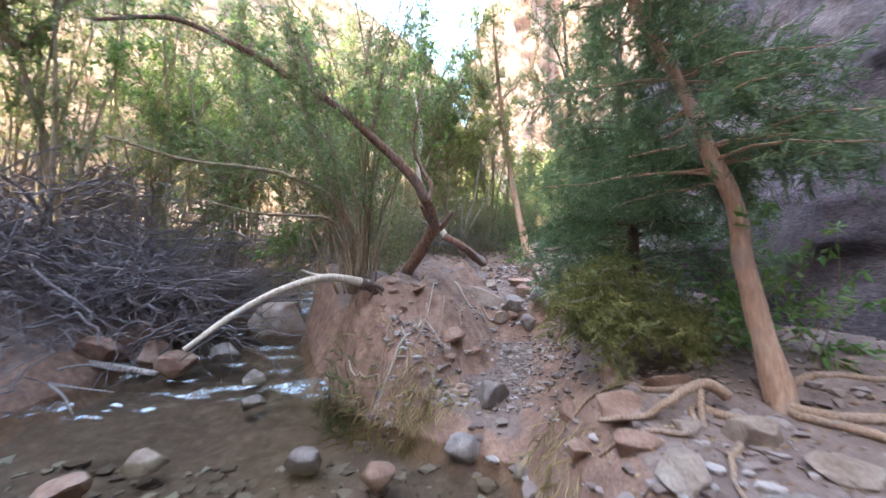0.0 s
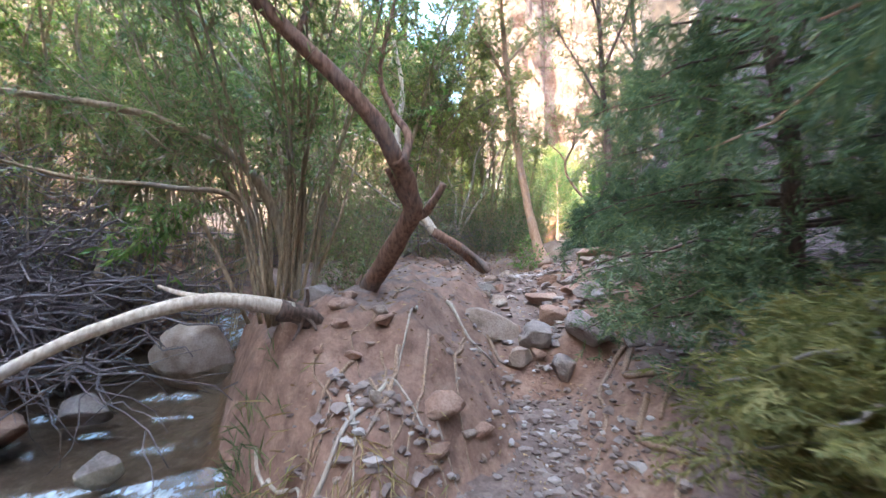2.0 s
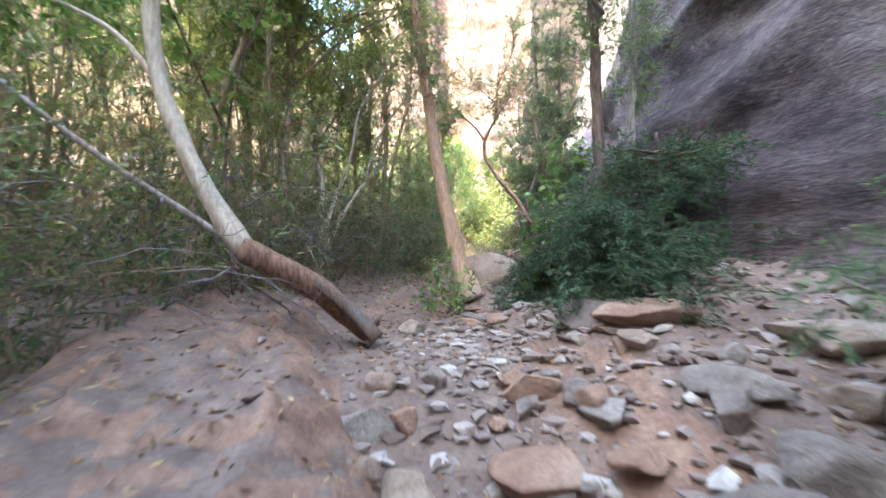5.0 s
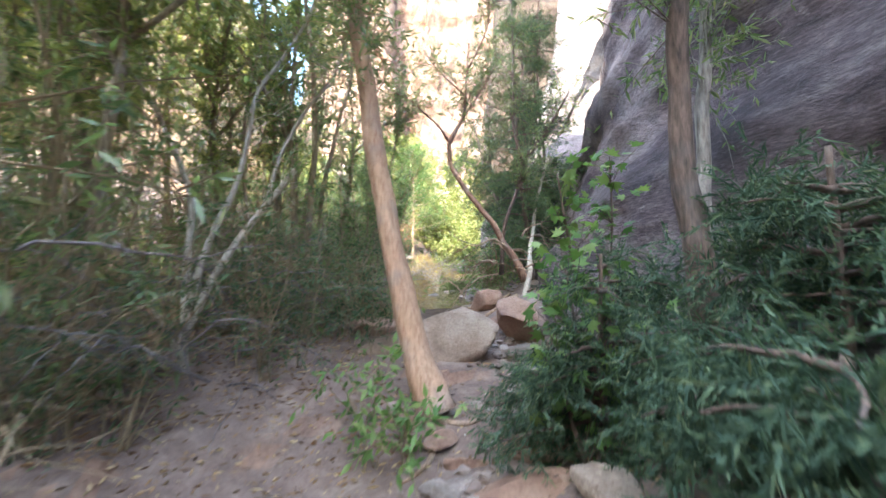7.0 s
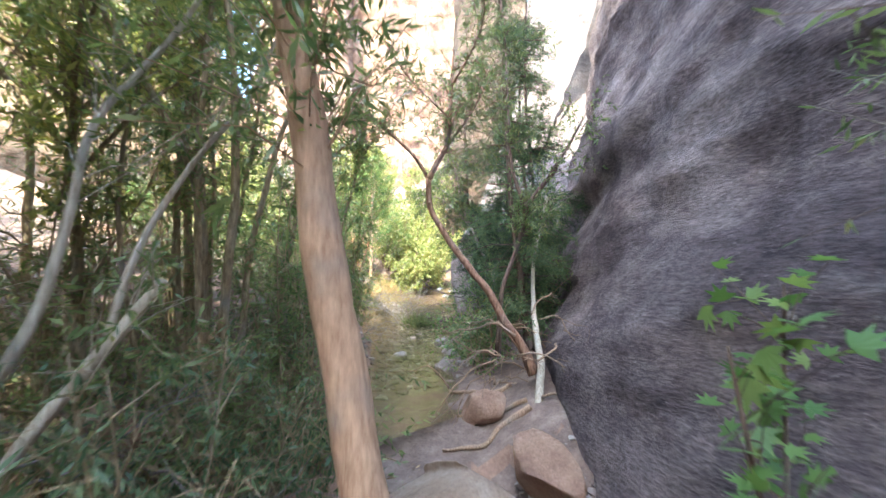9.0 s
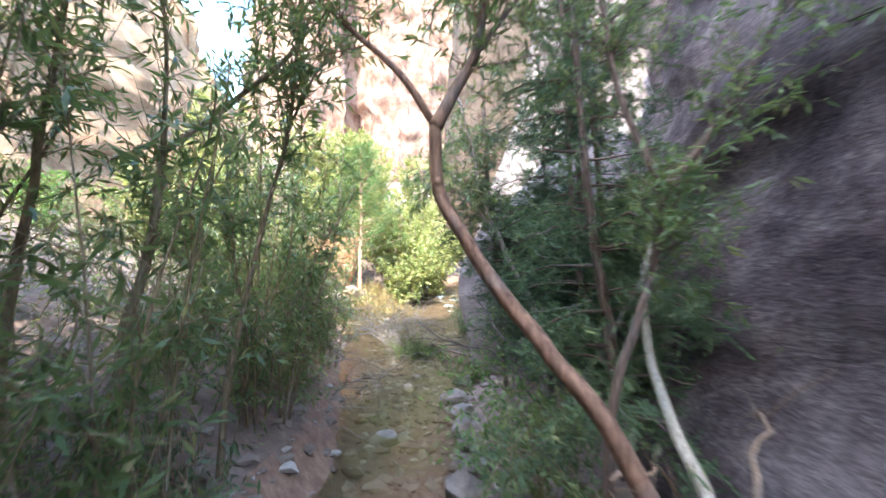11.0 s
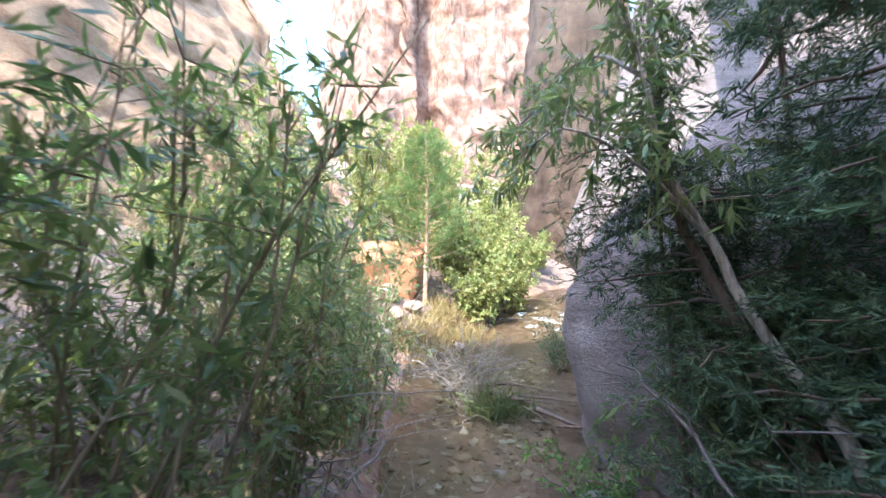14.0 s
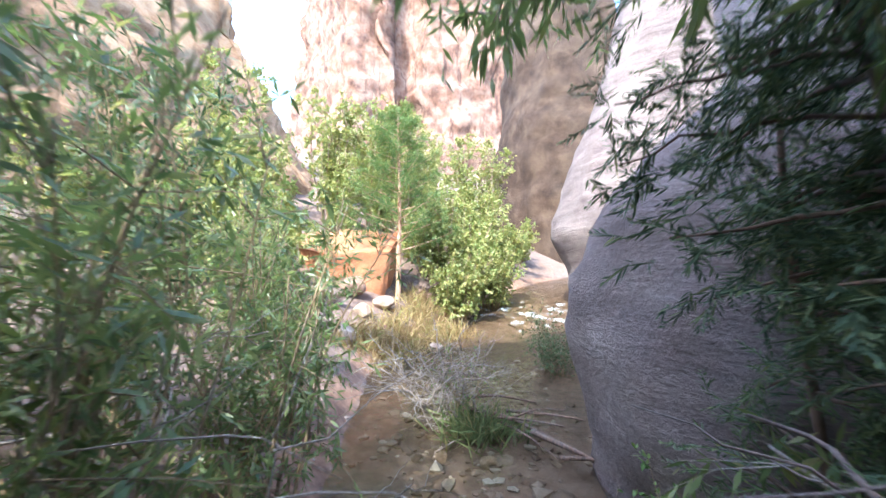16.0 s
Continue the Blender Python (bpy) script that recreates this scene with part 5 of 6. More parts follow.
for x, y, k, turn in ((-0.5, 13.4, 2, 20), (-3.6, 12.6, 1, 140), (-7.0, 7.4, 0, 250), (-8.8, 5.6, 1, 330)):
    copy_thing(crown[k], pose(x, y, ground_z(x, y) - 0.1, 0, 0, turn) @ Matrix.Scale(1.42, 4))
low_bush = thicket((1.6, 13.0), 9, 1.3, 0.4, 45, LEAF_WILLOW, 8, 8, (0.06, 0.1), label="low leafy undergrowth beneath the willows", group="undergrowth", r0=0.008, start=0.1, room=0.9)
for n, (x, y) in enumerate(((-2.0, 14.5), (-0.8, 13.8), (-3.2, 16.0), (0.2, 16.0), (1.2, 17.4), (0.4, 18.6), (2.1, 18.4), (2.8, 19.8), (3.1, 21.2), (2.0, 22.6), (-1.5, 17.5), (3.5, 22.9), (1.1, 21.0), (-0.2, 20.2), (-4.4, 15.0), (0.6, 24.2), (1.5, 14.7), (0.9, 15.2), (2.0, 15.6), (0.4, 14.3), (1.4, 16.5), (2.5, 17.5), (1.9, 14.1), (0.0, 15.2))):
    copy_thing(low_bush, pose(x, y, ground_z(x, y) - 0.05, 0, 0, n * 67))
for n, (x, y) in enumerate(((-1.2, 14.2), (-0.4, 13.1), (-2.5, 15.6), (0.1, 14.8), (-1.6, 12.6), (-3.6, 14.0), (-0.4, 11.0), (-2.3, 13.5), (-3.2, 15.2), (-4.4, 13.6))):
    copy_thing(low_bush, pose(x, y, ground_z(x, y) - 0.08, 0, 0, 40 + n * 71) @ Matrix.Scale(1.7, 4))
dead_brush("dead_brush", (-3.4, 0.8, 13.6, 17.4), 110, "tangle of dry brown stems beneath the willows", (0.6, 1.7), 0.011, "fallen branches by the trail", 0.6, BARK_WILLOW)
dead_brush("dead_brush", (-2.6, 0.2, 10.4, 13.0), 90, "dry tawny brush crowding the creek side", (0.6, 1.6), 0.009, "fallen branches by the trail", 0.6, BARK_WILLOW)

# pale bare-stemmed shrub and brush left of the trail
bare = [("stem", [(0.62, 12.03, 2.4), (0.61, 12.07, 2.9), (0.61, 12.15, 3.42), (0.6, 12.25, 4.0), (0.53, 12.3, 4.3), (0.31, 12.4, 4.81), (0.02, 12.5, 5.27), (-0.3, 12.6, 5.8)], 0.045, 0.012),
        ("stem", [(0.62, 12.1, 3.1), (0.76, 12.17, 3.7), (0.95, 12.2, 4.2), (1.05, 12.2, 4.7), (1.11, 12.2, 5.12), (1.43, 12.2, 5.67), (1.7, 12.2, 6.4)], 0.036, 0.012),
        ("stem", [(0.63, 12.05, 2.9), (0.85, 12.07, 3.45), (1.11, 12.05, 3.85), (1.3, 12.0, 4.12), (1.44, 11.95, 4.33)], 0.034, 0.026), ("limb", [(1.2, 12.1, 4.0), (1.32, 12.15, 4.5), (1.53, 12.2, 4.97), (1.76, 12.1, 5.29), (1.9, 12.1, 5.7)], 0.022, 0.01),
        ("stem", [(0.6, 12.05, 2.7), (0.3, 12.1, 3.3), (0.0, 12.2, 4.0), (-0.2, 12.4, 5.0)], 0.03, 0.01), ("stem", [(0.55, 12.0, 2.6), (0.2, 11.9, 3.0), (-0.3, 11.8, 3.6), (-0.5, 11.8, 4.4)], 0.024, 0.008)]
woody("bare_stemmed_shrub", (0.5, 12.45, 2.6), "shrub with pale bare forking stems and sparse leaves", "shrub", bare, BARK_PALE, LEAF_WILLOW, 7, 7, (0.3, 0.7), start=0.5, second=1)
thicket((1.2, 11.9), 9, 1.6, 0.3, 41, LEAF_DEEP, 9, 8, (0.05, 0.09), label="low leafy undergrowth beside the trail", group="undergrowth", r0=0.01, start=0.1)
thicket((0.3, 10.9), 10, 1.5, 0.35, 42, LEAF_DEEP, 9, 8, (0.05, 0.09), label="low leafy undergrowth beside the trail", group="undergrowth", r0=0.01, start=0.1)
thicket((-0.7, 9.9), 10, 1.7, 0.35, 43, LEAF_DEEP, 8, 8, (0.05, 0.09), label="low leafy undergrowth on the bank", group="undergrowth", r0=0.01, start=0.1)
thicket((-1.1, 8.2), 10, 1.9, 0.3, 44, LEAF_WILLOW, 8, 8, (0.05, 0.09), label="low willow regrowth on the bank", group="undergrowth", r0=0.01, start=0.1)
woody("leafy_branch", (-1.9, 6.3, 3.0), "bright leafy willow branch hanging over the rapids", "branch", [("limb", [(-1.45, 6.2, 2.7), (-1.95, 6.25, 2.75), (-2.4, 6.2, 2.5), (-2.75, 6.2, 2.15)], 0.014, 0.005)], BARK_WILLOW, LEAF_BRIGHT, 26, 12, (0.2, 0.45), size=(0.09, 0.15), droop=0.6)
for n, (x, y) in enumerate(((-1.0, 7.4), (-0.9, 9.0), (1.7, 14.3), (2.3, 15.1), (2.0, 13.6), (2.9, 15.4), (2.7, 16.6), (1.2, 13.0), (3.7, 17.4), (0.2, 11.9))):
    thicket((x, y), 8, 1.1, 0.4, 160 + n, (LEAF_WILLOW, LEAF_DEEP)[n % 2], 9, 8, (0.05, 0.1), label="low leafy undergrowth beneath the willows", group="undergrowth", r0=0.008, start=0.1, room=0.9)
thicket((1.85, 12.6), 9, 1.4, 0.3, 46, LEAF_DEEP, 9, 8, label="low leafy undergrowth beside the boulder", group="undergrowth", r0=0.01, start=0.1)
thicket((2.05, 10.95), 5, 0.5, 0.4, 47, LEAF_BRIGHT, 14, 8, (0.06, 0.1), label="small fern-like seedling at the tree foot", group="undergrowth", r0=0.005, start=0.1, slim=0.35)
thicket((2.75, 3.2), 6, 0.9, 0.35, 48, LEAF_BRIGHT, 10, 9, (0.07, 0.11), label="bright green seedling under the juniper", group="undergrowth", r0=0.008, start=0.2, slim=0.4)


def lobed(p, d, size):
    """Five-lobed flat leaves."""
    n = len(p)
    d = unit(d)
    up = unit(rng.normal(size=(n, 3)) * 0.4 + np.array([0, 0, 1]))
    side = unit(np.cross(d, up))
    nor = np.cross(side, d)
    vs = [p]
    for ang, r in ((-2.2, 0.35), (-1.5, 0.75), (-1.0, 0.42), (-0.6, 0.95), (-0.3, 0.5), (0, 1.1), (0.3, 0.5), (0.6, 0.95), (1.0, 0.42), (1.5, 0.75), (2.2, 0.35)):
        vs.append(p + (d * (0.25 + math.cos(ang) * r) + side * math.sin(ang) * r - nor * 0.12 * r) * size[:, None] * 0.55)
    m = len(vs)
    v = np.stack(vs, 1).reshape(-1, 3)
    b = np.arange(n)[:, None] * m
    return v, np.vstack([b + [0, k, k + 1] for k in range(1, m - 1)])


def maple(at, label, stems, n=170, size=(0.11, 0.18), room=0.65):
    at = (*at, ground_z(*at))
    top = thing("maple_sapling", at, label, "sapling", "maple saplings")
    o = np.array(at)
    P, D = [], []
    for pts in stems:
        line = curve(pts, 8)
        limb("stem", line, 0.016, 0.006, BARK_DARK, top, 6)
        tw = twigs_on(line, 0.01, 30, 0.2, (0.12, 0.45), 0.3)
        v, f = rods([t - o for t in tw], 0.004, 0.002, 3)
        tagged(part("twig", mesh_from("twig", v, f, BARK_DARK), top), kind="stuff")
        a = np.vstack([t[2:] for t in tw])
        P.append(a), D.append(rng.normal(size=a.shape) * 0.8 + np.array([0, 0, -0.1]))
    p, d = np.vstack(P), np.vstack(D)
    pick = rng.permutation(len(p))[:n]
    pick = pick[clear_of_way(p[pick], room)]
    v, f = lobed(p[pick], d[pick], rng.uniform(*size, len(pick)))
    tagged(part("foliage", mesh_from("foliage", v - o, f, LEAF_BRIGHT, False), top), kind="stuff")
    return top


maple((3.35, 10.35), "maple sapling with bright lobed leaves before the cliff", [[(3.3, 10.3, 2.2), (3.28, 10.3, 2.9), (3.2, 10.4, 3.6), (3.15, 10.45, 4.1)], [(3.4, 10.4, 2.2), (3.6, 10.5, 3.0), (3.75, 10.55, 3.7), (3.7, 10.5, 4.3)], [(3.35, 10.3, 2.3), (3.1, 10.2, 2.9), (3.0, 10.2, 3.4)]], 240)
maple((2.9, 9.95), "low maple sapling at the trail edge", [[(2.95, 9.95, 2.2), (3.1, 9.95, 2.7), (3.2, 10.0, 3.2)], [(2.95, 9.95, 2.2), (2.9, 10.1, 2.6), (2.85, 10.2, 2.95)]], 120)
maple((0.5, 8.9), "maple sapling with broad lit leaves", [[(-0.2, 10.6, 2.3), (-0.3, 10.5, 4.0), (0.0, 10.3, 5.2), (0.3, 10.2, 5.6)], [(-0.3, 10.5, 4.0), (-0.8, 10.2, 5.2), (-1.0, 10.0, 5.8)]], 130)

# ---------------------------------------------------------------- the creekside bend
woody("red_curved_tree", (4.50, 13.46, 3.96), "red-barked tree curving out from the foot of the cliff", "tree",
      [("trunk", [(4.75, 13.25, 3.3), (4.66, 13.36, 3.62), (4.50, 13.46, 3.89), (4.41, 13.60, 4.20), (4.31, 13.78, 4.41), (4.21, 13.95, 4.64), (4.11, 14.15, 4.94), (4.01, 14.33, 5.29), (4.00, 14.34, 5.65)], 0.049, 0.035),
       ("limb", [(4.00, 14.34, 5.64), (4.12, 14.30, 5.89), (4.22, 14.22, 6.14), (4.24, 14.19, 6.48), (4.37, 14.30, 7.46)], 0.040, 0.014), ("limb", [(4.01, 14.34, 5.64), (3.85, 14.45, 5.95), (3.64, 14.62, 6.22), (3.46, 14.79, 6.48), (3.10, 15.07, 6.76)], 0.025, 0.009),
       ("stub", [(4.01, 14.33, 5.29), (3.99, 14.30, 5.33)], 0.036, 0.022), ("limb", [(4.24, 14.20, 6.27), (4.57, 14.58, 6.76), (4.86, 14.86, 7.04)], 0.022, 0.007), ("limb", [(4.16, 14.27, 5.99), (4.44, 14.02, 6.48), (4.64, 13.88, 6.90)], 0.018, 0.007), ("limb", [(4.37, 14.30, 7.18), (4.92, 14.58, 7.60), (5.34, 14.86, 7.60)], 0.016, 0.006),
       ("limb", [(4.24, 14.23, 6.48), (3.95, 14.65, 7.04), (3.67, 15.00, 7.67)], 0.018, 0.006), ("limb", [(4.29, 14.23, 6.90), (4.44, 13.74, 7.46), (4.22, 13.32, 7.88)], 0.016, 0.006)],
      BARK_RED, LEAF_WILLOW, 22, 11, (0.3, 0.8), second=1, start=0.3, room=0.95)
woody("white_stemmed_tree", (4.52, 12.92, 2.9), "tree with a bleached twisted stem at the cliff foot", "tree",
      [("trunk", [(4.46, 12.85, 2.75), (4.54, 12.95, 3.1), (4.8, 13.2, 3.45), (5.0, 13.5, 3.72), (5.3, 13.85, 3.95), (5.55, 14.15, 4.28), (5.75, 14.3, 4.8), (6.0, 14.3, 5.6)], 0.045, 0.025)],
      BARK_PALE, LEAF_WILLOW, 8, 9, (0.25, 0.6), second=1, start=0.9)
woody("forked_tree", (4.75, 13.8, 3.5), "slim dark brown leaning tree forking against the cliff", "tree",
      [("trunk", [(4.7, 13.85, 3.4), (4.74, 13.8, 4.2), (4.9, 13.72, 4.66), (5.0, 13.68, 4.98), (5.02, 13.66, 5.28)], 0.03, 0.025), ("limb", [(5.02, 13.66, 5.25), (5.18, 13.56, 5.48), (5.38, 13.42, 5.8), (5.7, 13.3, 6.4)], 0.04, 0.015),
       ("limb", [(5.02, 13.66, 5.25), (5.0, 13.9, 5.9), (5.2, 14.2, 7.0), (5.4, 14.5, 8.4)], 0.03, 0.012)], BARK_DARK, LEAF_WILLOW, 20, 11, (0.3, 0.8), second=1)
stick = "thin trees on the creek bank"
woody("thin_tree", (3.0, 15.85, 3.3), "thin brown-stemmed tree on the creek bank", "tree", [("trunk", [(3.0, 15.9, 3.0), (3.04, 15.81, 3.96), (3.13, 15.71, 4.61), (3.25, 15.58, 5.27), (3.38, 15.46, 5.89), (3.42, 15.39, 6.47), (3.5, 15.3, 7.4)], 0.024, 0.01),
      ("limb", [(3.38, 15.46, 5.89), (3.55, 15.4, 6.3), (3.7, 15.3, 6.5)], 0.012, 0.005)], BARK_WILLOW, LEAF_WILLOW, 14, 10, (0.3, 0.7), group=stick, second=1, size=(0.08, 0.13), start=0.4)
woody("thin_tree", (2.45, 15.7, 3.3), "thin bent tree with a long side branch on the creek bank", "tree", [("trunk", [(2.4, 15.7, 3.2), (2.43, 15.66, 4.36), (2.56, 15.64, 5.05), (2.61, 15.67, 5.7)], 0.038, 0.03),
      ("limb", [(2.61, 15.67, 5.68), (2.98, 15.67, 6.06), (3.38, 15.53, 6.48), (3.54, 15.52, 6.84)], 0.028, 0.012), ("limb", [(2.61, 15.67, 5.7), (2.6, 15.7, 6.4), (2.5, 15.6, 7.4)], 0.02, 0.008)], BARK_WILLOW, LEAF_WILLOW, 14, 10, (0.3, 0.7), group=stick, second=1, size=(0.08, 0.13), start=0.3)
woody("thin_tree", (1.75, 16.0, 3.5), "thin upright tree in the willow thicket", "tree", [("trunk", [(1.7, 16.1, 3.3), (1.81, 15.97, 4.72), (1.92, 15.85, 5.51), (2.04, 15.72, 6.29), (2.1, 15.6, 7.6)], 0.04, 0.015)], BARK_WILLOW, LEAF_WILLOW, 16, 10, (0.3, 0.8), group=stick, second=1, size=(0.08, 0.13), start=0.3)
near_willow = "willows crowding the creek"
for n, (x, y, stems, h, sp, lean, leaf) in enumerate([(2.5, 14.6, 9, 3.2, 0.2, (0, 0.05), LEAF_WILLOW), (3.3, 16.8, 12, 3.6, 0.2, (0.05, 0.0), LEAF_WILLOW), (3.95, 18.4, 14, 3.0, 0.22, (0.05, -0.02), LEAF_WILLOW), (3.0, 18.3, 12, 3.0, 0.2, (0, 0), LEAF_WILLOW),
                                                      (4.55, 19.9, 14, 2.6, 0.25, (0.03, 0), LEAF_WILLOW), (4.9, 21.5, 12, 2.4, 0.25, (0, 0), LEAF_WILLOW), (3.7, 20.2, 12, 3.6, 0.2, (0, 0), LEAF_DEEP), (4.3, 23.2, 11, 2.4, 0.22, (0, 0), LEAF_WILLOW)]):
    thicket((x, y), stems, h, sp, 70 + n, leaf, 7, 9, (0.08, 0.14), lean, 0.016, "leafy willow crowding the creek edge", near_willow, room=0.75, start=0.12)
dead_brush("dead_brush", (3.6, 5.0, 16.9, 19.4), 40, "bare twigs under the willows at the water", (0.5, 1.4), 0.008, "bare twigs by the creek", 0.5, BARK_GREY)

conifer("fir_tree", (6.75, 16.5, 3.5), "dark leaning fir with bare lower branches under the cliff", [(6.85, 16.35, 3.3), (6.75, 16.54, 4.05), (6.67, 16.74, 4.56), (6.55, 16.96, 5.08), (6.44, 17.16, 5.67), (6.41, 17.23, 6.34), (6.4, 17.3, 8.0)],
        0.055, 0.02, 66, 1.0, 42, BARK_DARK, low=0.2, side=(0.45, -0.05), room=0.85, needle=NEEDLE_DARK)
conifer("fir_tree", (6.5, 15.4, 3.5), "dark fir against the foot of the cliff", [(6.5, 15.3, 3.3), (6.45, 15.5, 4.4), (6.4, 15.6, 5.6), (6.4, 15.7, 9.4)], 0.06, 0.02, 70, 1.25, 40, BARK_DARK, low=0.1, side=(0.35, 0.1), room=0.85, needle=NEEDLE_DARK)
conifer("fir_tree", (7.3, 17.2, 3.5), "bushy dark fir before the pale buttress", [(7.35, 17.0, 3.2), (7.3, 17.0, 4.2), (7.3, 16.95, 5.8), (7.25, 17.0, 8.4)], 0.045, 0.015, 54, 0.75, 56, BARK_DARK, low=0.1, side=(0.1, -0.2), room=0.85, needle=NEEDLE_DARK)
conifer("fir_tree", (5.6, 14.6, 3.4), "dark fir growing close to the cliff face", [(5.75, 14.5, 3.2), (5.7, 14.6, 4.4), (5.6, 14.7, 5.8), (5.55, 14.8, 9.4)], 0.055, 0.02, 66, 1.25, 38, BARK_DARK, low=0.15, side=(0.2, 0.1), room=0.8, needle=NEEDLE)
for x, y, h, reach in ((6.95, 15.75, 6.6, 1.05), (7.25, 16.3, 6.0, 1.0)):
    z = ground_z(x, y)
    conifer("fir_tree", (x, y, z), "dense dark fir crowding the shaded cliff foot", [(x, y, z - 0.2), (x + 0.05, y - 0.05, z + 0.3 * h), (x - 0.05, y + 0.04, z + 0.65 * h), (x, y, z + h)],
            0.05, 0.015, 50, reach, 42, BARK_DARK, NEEDLE_DARK, low=0.08, side=(-0.1, 0.1), room=0.9)
conifer("fir_sapling", (6.85, 17.55, 3.2), "young fir with thin dark fronds before the pale buttress", [(6.9, 17.5, ground_z(6.9, 17.5) - 0.1), (6.85, 17.55, 4.2), (6.8, 17.6, 5.2), (6.8, 17.6, 6.2)],
        0.03, 0.01, 16, 0.75, 30, BARK_DARK, NEEDLE, low=0.15, side=(0.25, -0.05), room=0.9)
dead_brush("dead_brush", (6.1, 7.1, 15.2, 16.4), 26, "bare dead branches tangled under the firs", (0.7, 1.9), 0.012, "bare twigs by the creek", 0.35)
woody("bare_branch_tree", (6.7, 16.9, 3.6), "grey bare-branched tree leaning before the pale buttress", "tree",
      [("trunk", [(6.2, 15.9, 3.3), (6.43, 16.26, 4.36), (6.38, 16.56, 4.83), (6.24, 16.78, 5.39), (6.08, 16.91, 5.87), (6.03, 16.98, 6.44), (5.9, 17.2, 7.4)], 0.04, 0.015), ("limb", [(6.7, 16.56, 4.0), (6.7, 16.98, 4.1), (6.72, 17.29, 4.16), (6.75, 17.7, 4.3)], 0.025, 0.008),
       ("limb", [(6.08, 16.91, 5.87), (5.9, 17.4, 6.3), (5.8, 17.9, 6.5), (5.8, 18.4, 6.3)], 0.018, 0.006), ("limb", [(6.03, 16.98, 6.4), (6.2, 17.6, 6.9), (6.3, 18.2, 7.0), (6.3, 18.6, 6.7)], 0.018, 0.006), ("limb", [(6.24, 16.78, 5.4), (5.9, 16.9, 5.8), (5.6, 17.2, 6.1), (5.5, 17.6, 6.0)], 0.015, 0.005)],
      BARK_GREY, LEAF_WILLOW, 12, 10, (0.25, 0.6), size=(0.09, 0.15), droop=0.7, start=0.35, room=0.7, second=1)
thicket((6.95, 18.6), 7, 0.7, 0.4, 81, LEAF_BRIGHT, 14, 9, (0.05, 0.08), label="small bright green shrub at the buttress foot", group="undergrowth", r0=0.006, start=0.1, slim=0.45)
thicket((5.45, 15.6), 8, 0.9, 0.35, 82, LEAF_BRIGHT, 12, 9, (0.06, 0.1), label="leafy regrowth on the creek bank", group="undergrowth", r0=0.006, start=0.1, slim=0.3)
thicket((5.0, 14.7), 8, 1.1, 0.35, 83, LEAF_WILLOW, 12, 9, (0.06, 0.1), label="leafy regrowth on the creek bank", group="undergrowth", r0=0.006, start=0.1, slim=0.3)

for n, (x, y) in enumerate(((2.6, 13.2), (2.2, 12.4))):
    thicket((x, y), 7, 0.7, 0.4, 130 + n, (LEAF_WILLOW, LEAF_DEEP)[n % 2], 11, 8, (0.05, 0.09), label="low leafy regrowth beside the boulder", group="undergrowth", r0=0.006, start=0.1, slim=0.3, room=1.0)
dead_brush("dead_brush", (4.0, 4.7, 12.9, 14.0), 24, "fallen twigs and roots below the curved tree", (0.3, 0.9), 0.01, "fallen branches by the trail", 0.8, ROOT)
for pts, r in (([(4.4, 12.9), (4.1, 13.0), (3.8, 12.9), (3.5, 13.1)], 0.035), ([(4.5, 13.1), (4.2, 13.4), (3.9, 13.5)], 0.03), ([(4.8, 13.7), (4.5, 13.9), (4.3, 14.3), (4.4, 14.6)], 0.035)):
    root(pts, r, r * 0.4, "exposed root snaking over the bank")
stone(4.15, 13.35, (0.3, 0.24, 0.22), STONE_RED, "brown rounded rock on the bank", 151, 0.3)
stone(2.35, 12.75, (0.34, 0.25, 0.2), STONE_RED, "brown rock behind the big boulder", 152, 0.3)

# island of sedge and drift in the creek
isl = (7.3, 21.7)
stone(isl[0], isl[1], (0.7, 0.55, 0.12), SOIL, "low earth island in the creek", 90, 0.1, name="earth_island", z=2.75)
tuft(7.35, 21.6, 380, 0.5, GRASS_GREEN, "green sedge tuft on the creek island", 0.22, 0.2, name="sedge_tuft")
thicket((7.35, 22.2), 7, 1.3, 0.22, 91, LEAF_BRIGHT, 7, 5, (0.04, 0.07), label="sparse leafy shoots on the creek island", group="", r0=0.008, start=0.3)
dead_brush("dead_brush", (6.6, 7.5, 21.7, 22.9), 75, "bare twigs caught on the creek island", (0.5, 1.3), 0.010, "bare twigs by the creek", 0.3, BARK_GREY)
pile = thing("driftwood_pile", (7.7, 21.4, 3.05), "dark driftwood sticks caught on the island", "driftwood")
for pts, r in (([(7.3, 21.9, 3.2), (7.7, 21.5, 3.15), (7.95, 20.9, 3.05), (7.9, 20.3, 3.05)], 0.035), ([(7.4, 21.7, 3.15), (7.8, 21.2, 3.2), (8.0, 20.7, 3.25)], 0.022), ([(7.5, 22.4, 3.2), (8.0, 22.3, 3.2), (8.5, 22.0, 3.12)], 0.03), ([(7.6, 21.5, 3.1), (7.65, 21.0, 3.1), (7.75, 20.5, 3.0)], 0.02),
               ([(7.6, 21.3, 3.2), (7.9, 21.1, 3.35), (8.1, 20.8, 3.4)], 0.014), ([(7.75, 21.0, 3.12), (7.95, 20.2, 3.08), (7.85, 19.5, 3.06)], 0.04), ([(7.9, 21.9, 3.1), (8.4, 21.6, 3.08), (8.7, 21.2, 3.08)], 0.03), ([(7.7, 20.4, 3.05), (8.0, 20.0, 3.12), (8.1, 19.6, 3.1)], 0.025)):
    limb("stick", curve(pts, 7), r, r * 0.45, BARK_DARK, pile, 6)
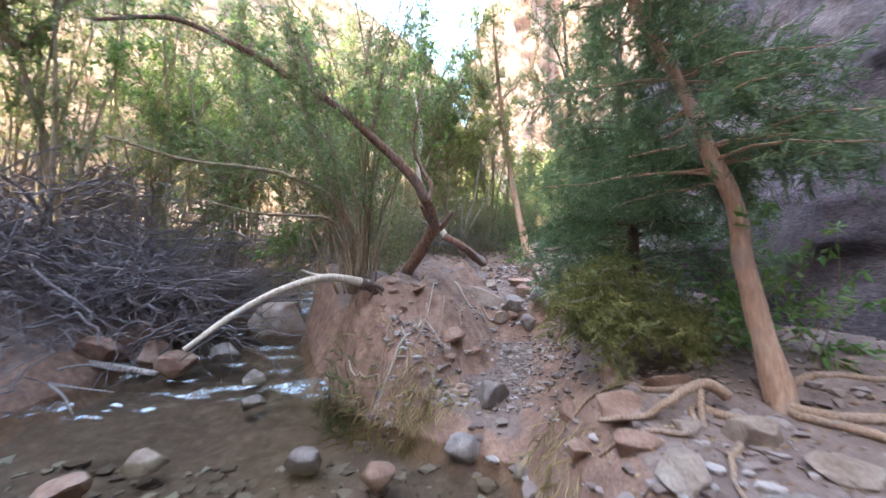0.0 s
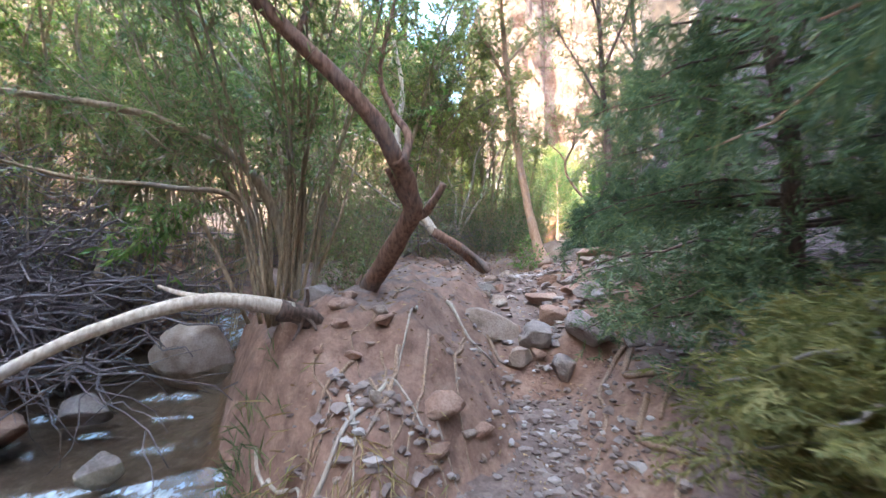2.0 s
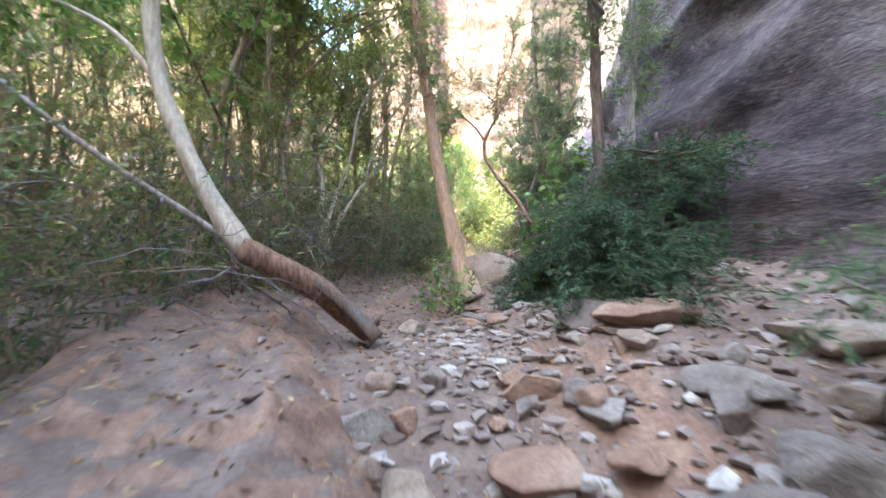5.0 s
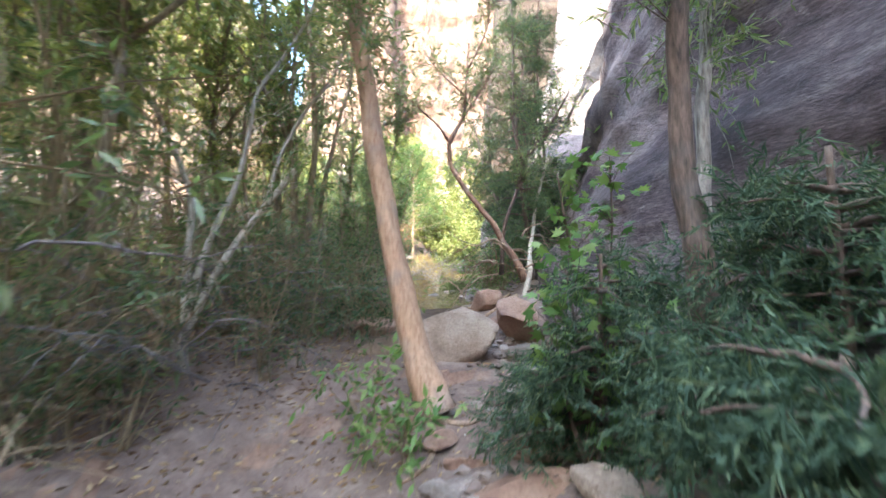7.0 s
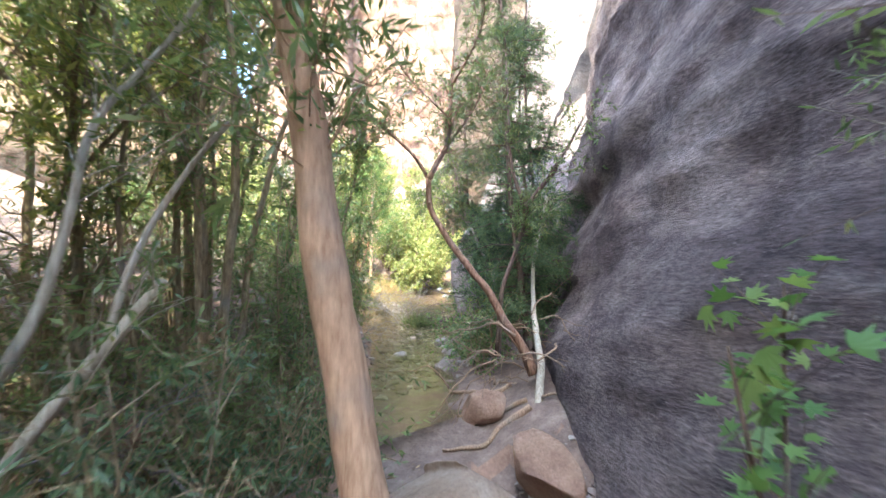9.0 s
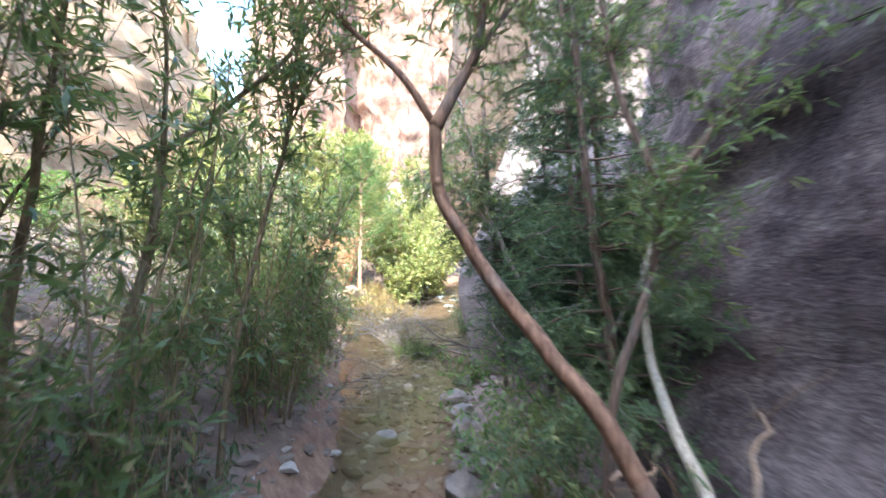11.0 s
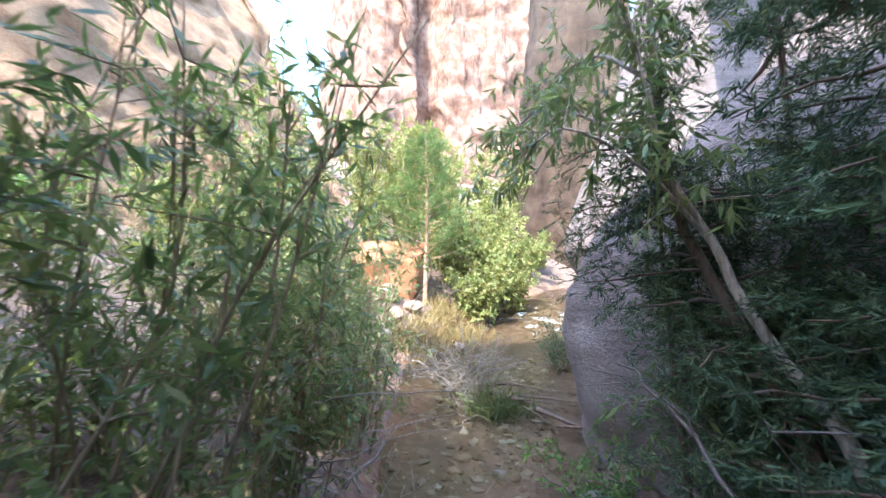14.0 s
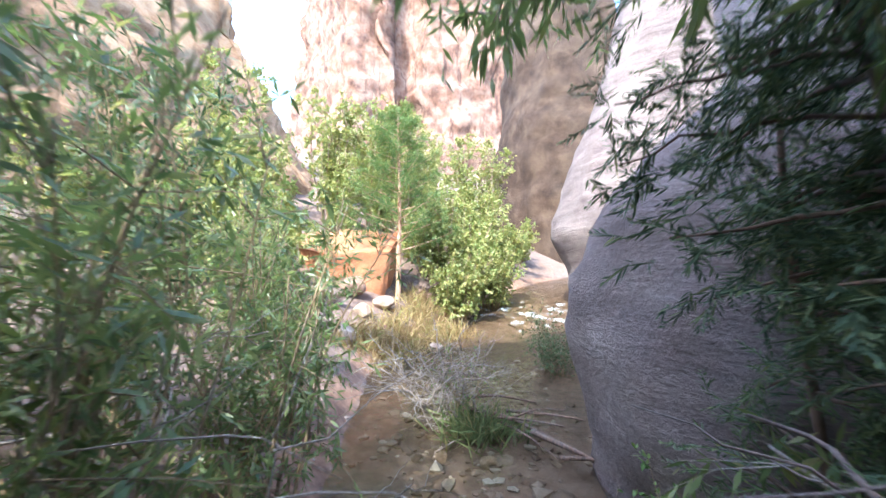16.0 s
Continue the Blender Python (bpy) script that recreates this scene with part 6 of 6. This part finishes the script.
thicket((10.3, 23.9), 14, 1.2, 0.4, 92, LEAF_DEEP, 14, 9, (0.05, 0.09), label="dark green bush at the foot of the buttress", group="", r0=0.008, start=0.1, slim=0.3)

# ---------------------------------------------------------------- the sunlit bend
v, f = stone_verts(ball(5), (2.5, 1.9, 2.4), 140, 0.8)
v = v * (1 + 0.16 * bumps(v, 0.9, 5, 7) + 0.06 * bumps(v * [1, 1, 0.4], 3.2, 3, 8))[:, None]
bank = tagged(part("earth_bank", mesh_from("earth_bank", v, f, BANK_RED)), "collapsed orange-red earth bank at the creek bend", "bank")
bank.matrix_world = pose(7.3, 30.7, 5.3, 0, 0, 25)


def pine(at, height, label, seed):
    at = (*at, ground_z(*at))
    g = np.random.default_rng(seed)
    top = thing("young_pine", at, label, "tree")
    o = np.array(at)
    limb("trunk", curve([o - (0, 0, 0.3), o + (0.05, 0, height * 0.5), o + (0, 0.05, height)], 9), 0.09, 0.02, BARK_TAN, top)
    P, D = [], []
    for k in range(46):
        s = 0.25 + 0.75 * k / 46
        a = k * 2.4
        L = height * 0.34 * (1.12 - s) + 0.2
        t = np.linspace(0, 1, 6)[:, None]
        b = o + np.array([0, 0, s * height]) + np.array([math.cos(a), math.sin(a), 0.25]) * L * t + np.array([0, 0, 0.12 * L]) * t**2
        vv, q, tt = tube(b - o, 0.02, 0.006, 5, 0.05)
        part("bough", mesh_from("bough", vv, [q, tt], BARK_TAN), top)
        c = b[rng.integers(2, 6, 26)] + rng.normal(size=(26, 3)) * 0.1
        P.append(np.repeat(c, 12, 0))
        D.append(rng.normal(size=(26 * 12, 3)) + np.repeat(unit(b[-1] - b[0])[None], 26 * 12, 0) * 0.7)
    vv, ff = blades(np.vstack(P), np.vstack(D), 0.2, 0.012, 0.1)
    part("foliage", mesh_from("foliage", vv - o, ff, NEEDLE_PINE, False), top)
    return top


pine((8.35, 29.4), 6.2, "young pine with airy sunlit needles at the creek bend", 5)
lit = "sunlit trees at the creek bend"
far = [thicket((11.3, 30.4), 14, 4.0, 0.3, 101, LEAF_GOLD, 6, 9, (0.10, 0.18), label="sunlit yellow-green broadleaf tree at the creek bend", group=lit, r0=0.035, slim=0.55),
       thicket((10.3, 29.2), 13, 2.4, 0.4, 102, LEAF_GOLD, 7, 9, (0.10, 0.18), label="sunlit yellow-green bush at the creek bend", group=lit, r0=0.03, slim=0.55),
       thicket((8.8, 35.0), 13, 6.8, 0.22, 103, LEAF_GOLD, 5, 9, (0.12, 0.2), label="tall sunlit green tree below the far cliff", group=lit, r0=0.05, slim=0.5)]
for x, y, k, turn in ((9.9, 36.5, 2, 80), (6.8, 36.0, 2, 200), (11.5, 38.5, 2, 300), (12.6, 35.0, 0, 40), (10.0, 33.0, 1, 160), (10.3, 31.6, 0, 250), (4.0, 36.5, 0, 10), (7.2, 34.6, 0, 120), (3.0, 34.5, 2, 70), (12.4, 32.4, 1, 330), (13.6, 33.5, 0, 200), (8.2, 42.0, 2, 20), (11.4, 45.0, 2, 140),
                   (13.5, 41.5, 2, 250), (2.6, 33.4, 0, 300), (10.6, 29.6, 1, 45), (15.0, 47.0, 2, 40), (9.6, 35.6, 2, 100), (4.2, 25.6, 1, 20), (4.5, 27.6, 1, 140), (3.3, 27.2, 1, 250), (3.4, 29.8, 0, 60), (1.6, 26.0, 1, 310), (14.2, 33.4, 1, 200), (15.6, 34.9, 1, 15), (17.2, 36.3, 1, 105), (14.4, 36.4, 2, 60), (16.0, 38.0, 2, 170), (12.2, 30.2, 1, 90)):
    copy_thing(far[k], pose(x, y, ground_z(x, y) - 0.05, 0, 0, turn))
scrub = thicket((1.6, 30.0), 9, 1.2, 0.45, 111, LEAF_BRIGHT, 8, 8, (0.10, 0.16), label="low scrub on the sandy slope", group="scrub on the slope", r0=0.012, start=0.1, slim=0.4)
for n in range(18):
    x, y = rng.uniform(-1.5, 5.0), rng.uniform(24, 38)
    copy_thing(scrub, pose(x, y, ground_z(x, y), 0, 0, n * 57))

# fallen leaves
n = 5200
p = np.concatenate([np.stack([rng.uniform(-1.0, 3.3, n), rng.uniform(4.7, 13, n)], 1), np.stack([rng.uniform(0.9, 3.5, 1500), rng.uniform(0.5, 5, 1500)], 1), np.stack([rng.uniform(0.0, 2.2, 2200), rng.uniform(10.6, 13.6, 2200)], 1)])
p = np.concatenate([p, land(p[:, 0], p[:, 1])[:, None] + 0.012], 1)
dc, vals, _ = near(p[:, :2], CREEK)
p = p[dc > vals[:, 1] + 0.2]
v, f = blades(p, rng.normal(size=p.shape) * [1, 1, 0.2], rng.uniform(0.03, 0.08, len(p)), 0.018, 0.3)
tagged(part("leaf_litter", mesh_from("leaf_litter", v, f, LITTER, False)), "dry fallen leaves scattered over the trail", "leaf litter", kind="stuff")
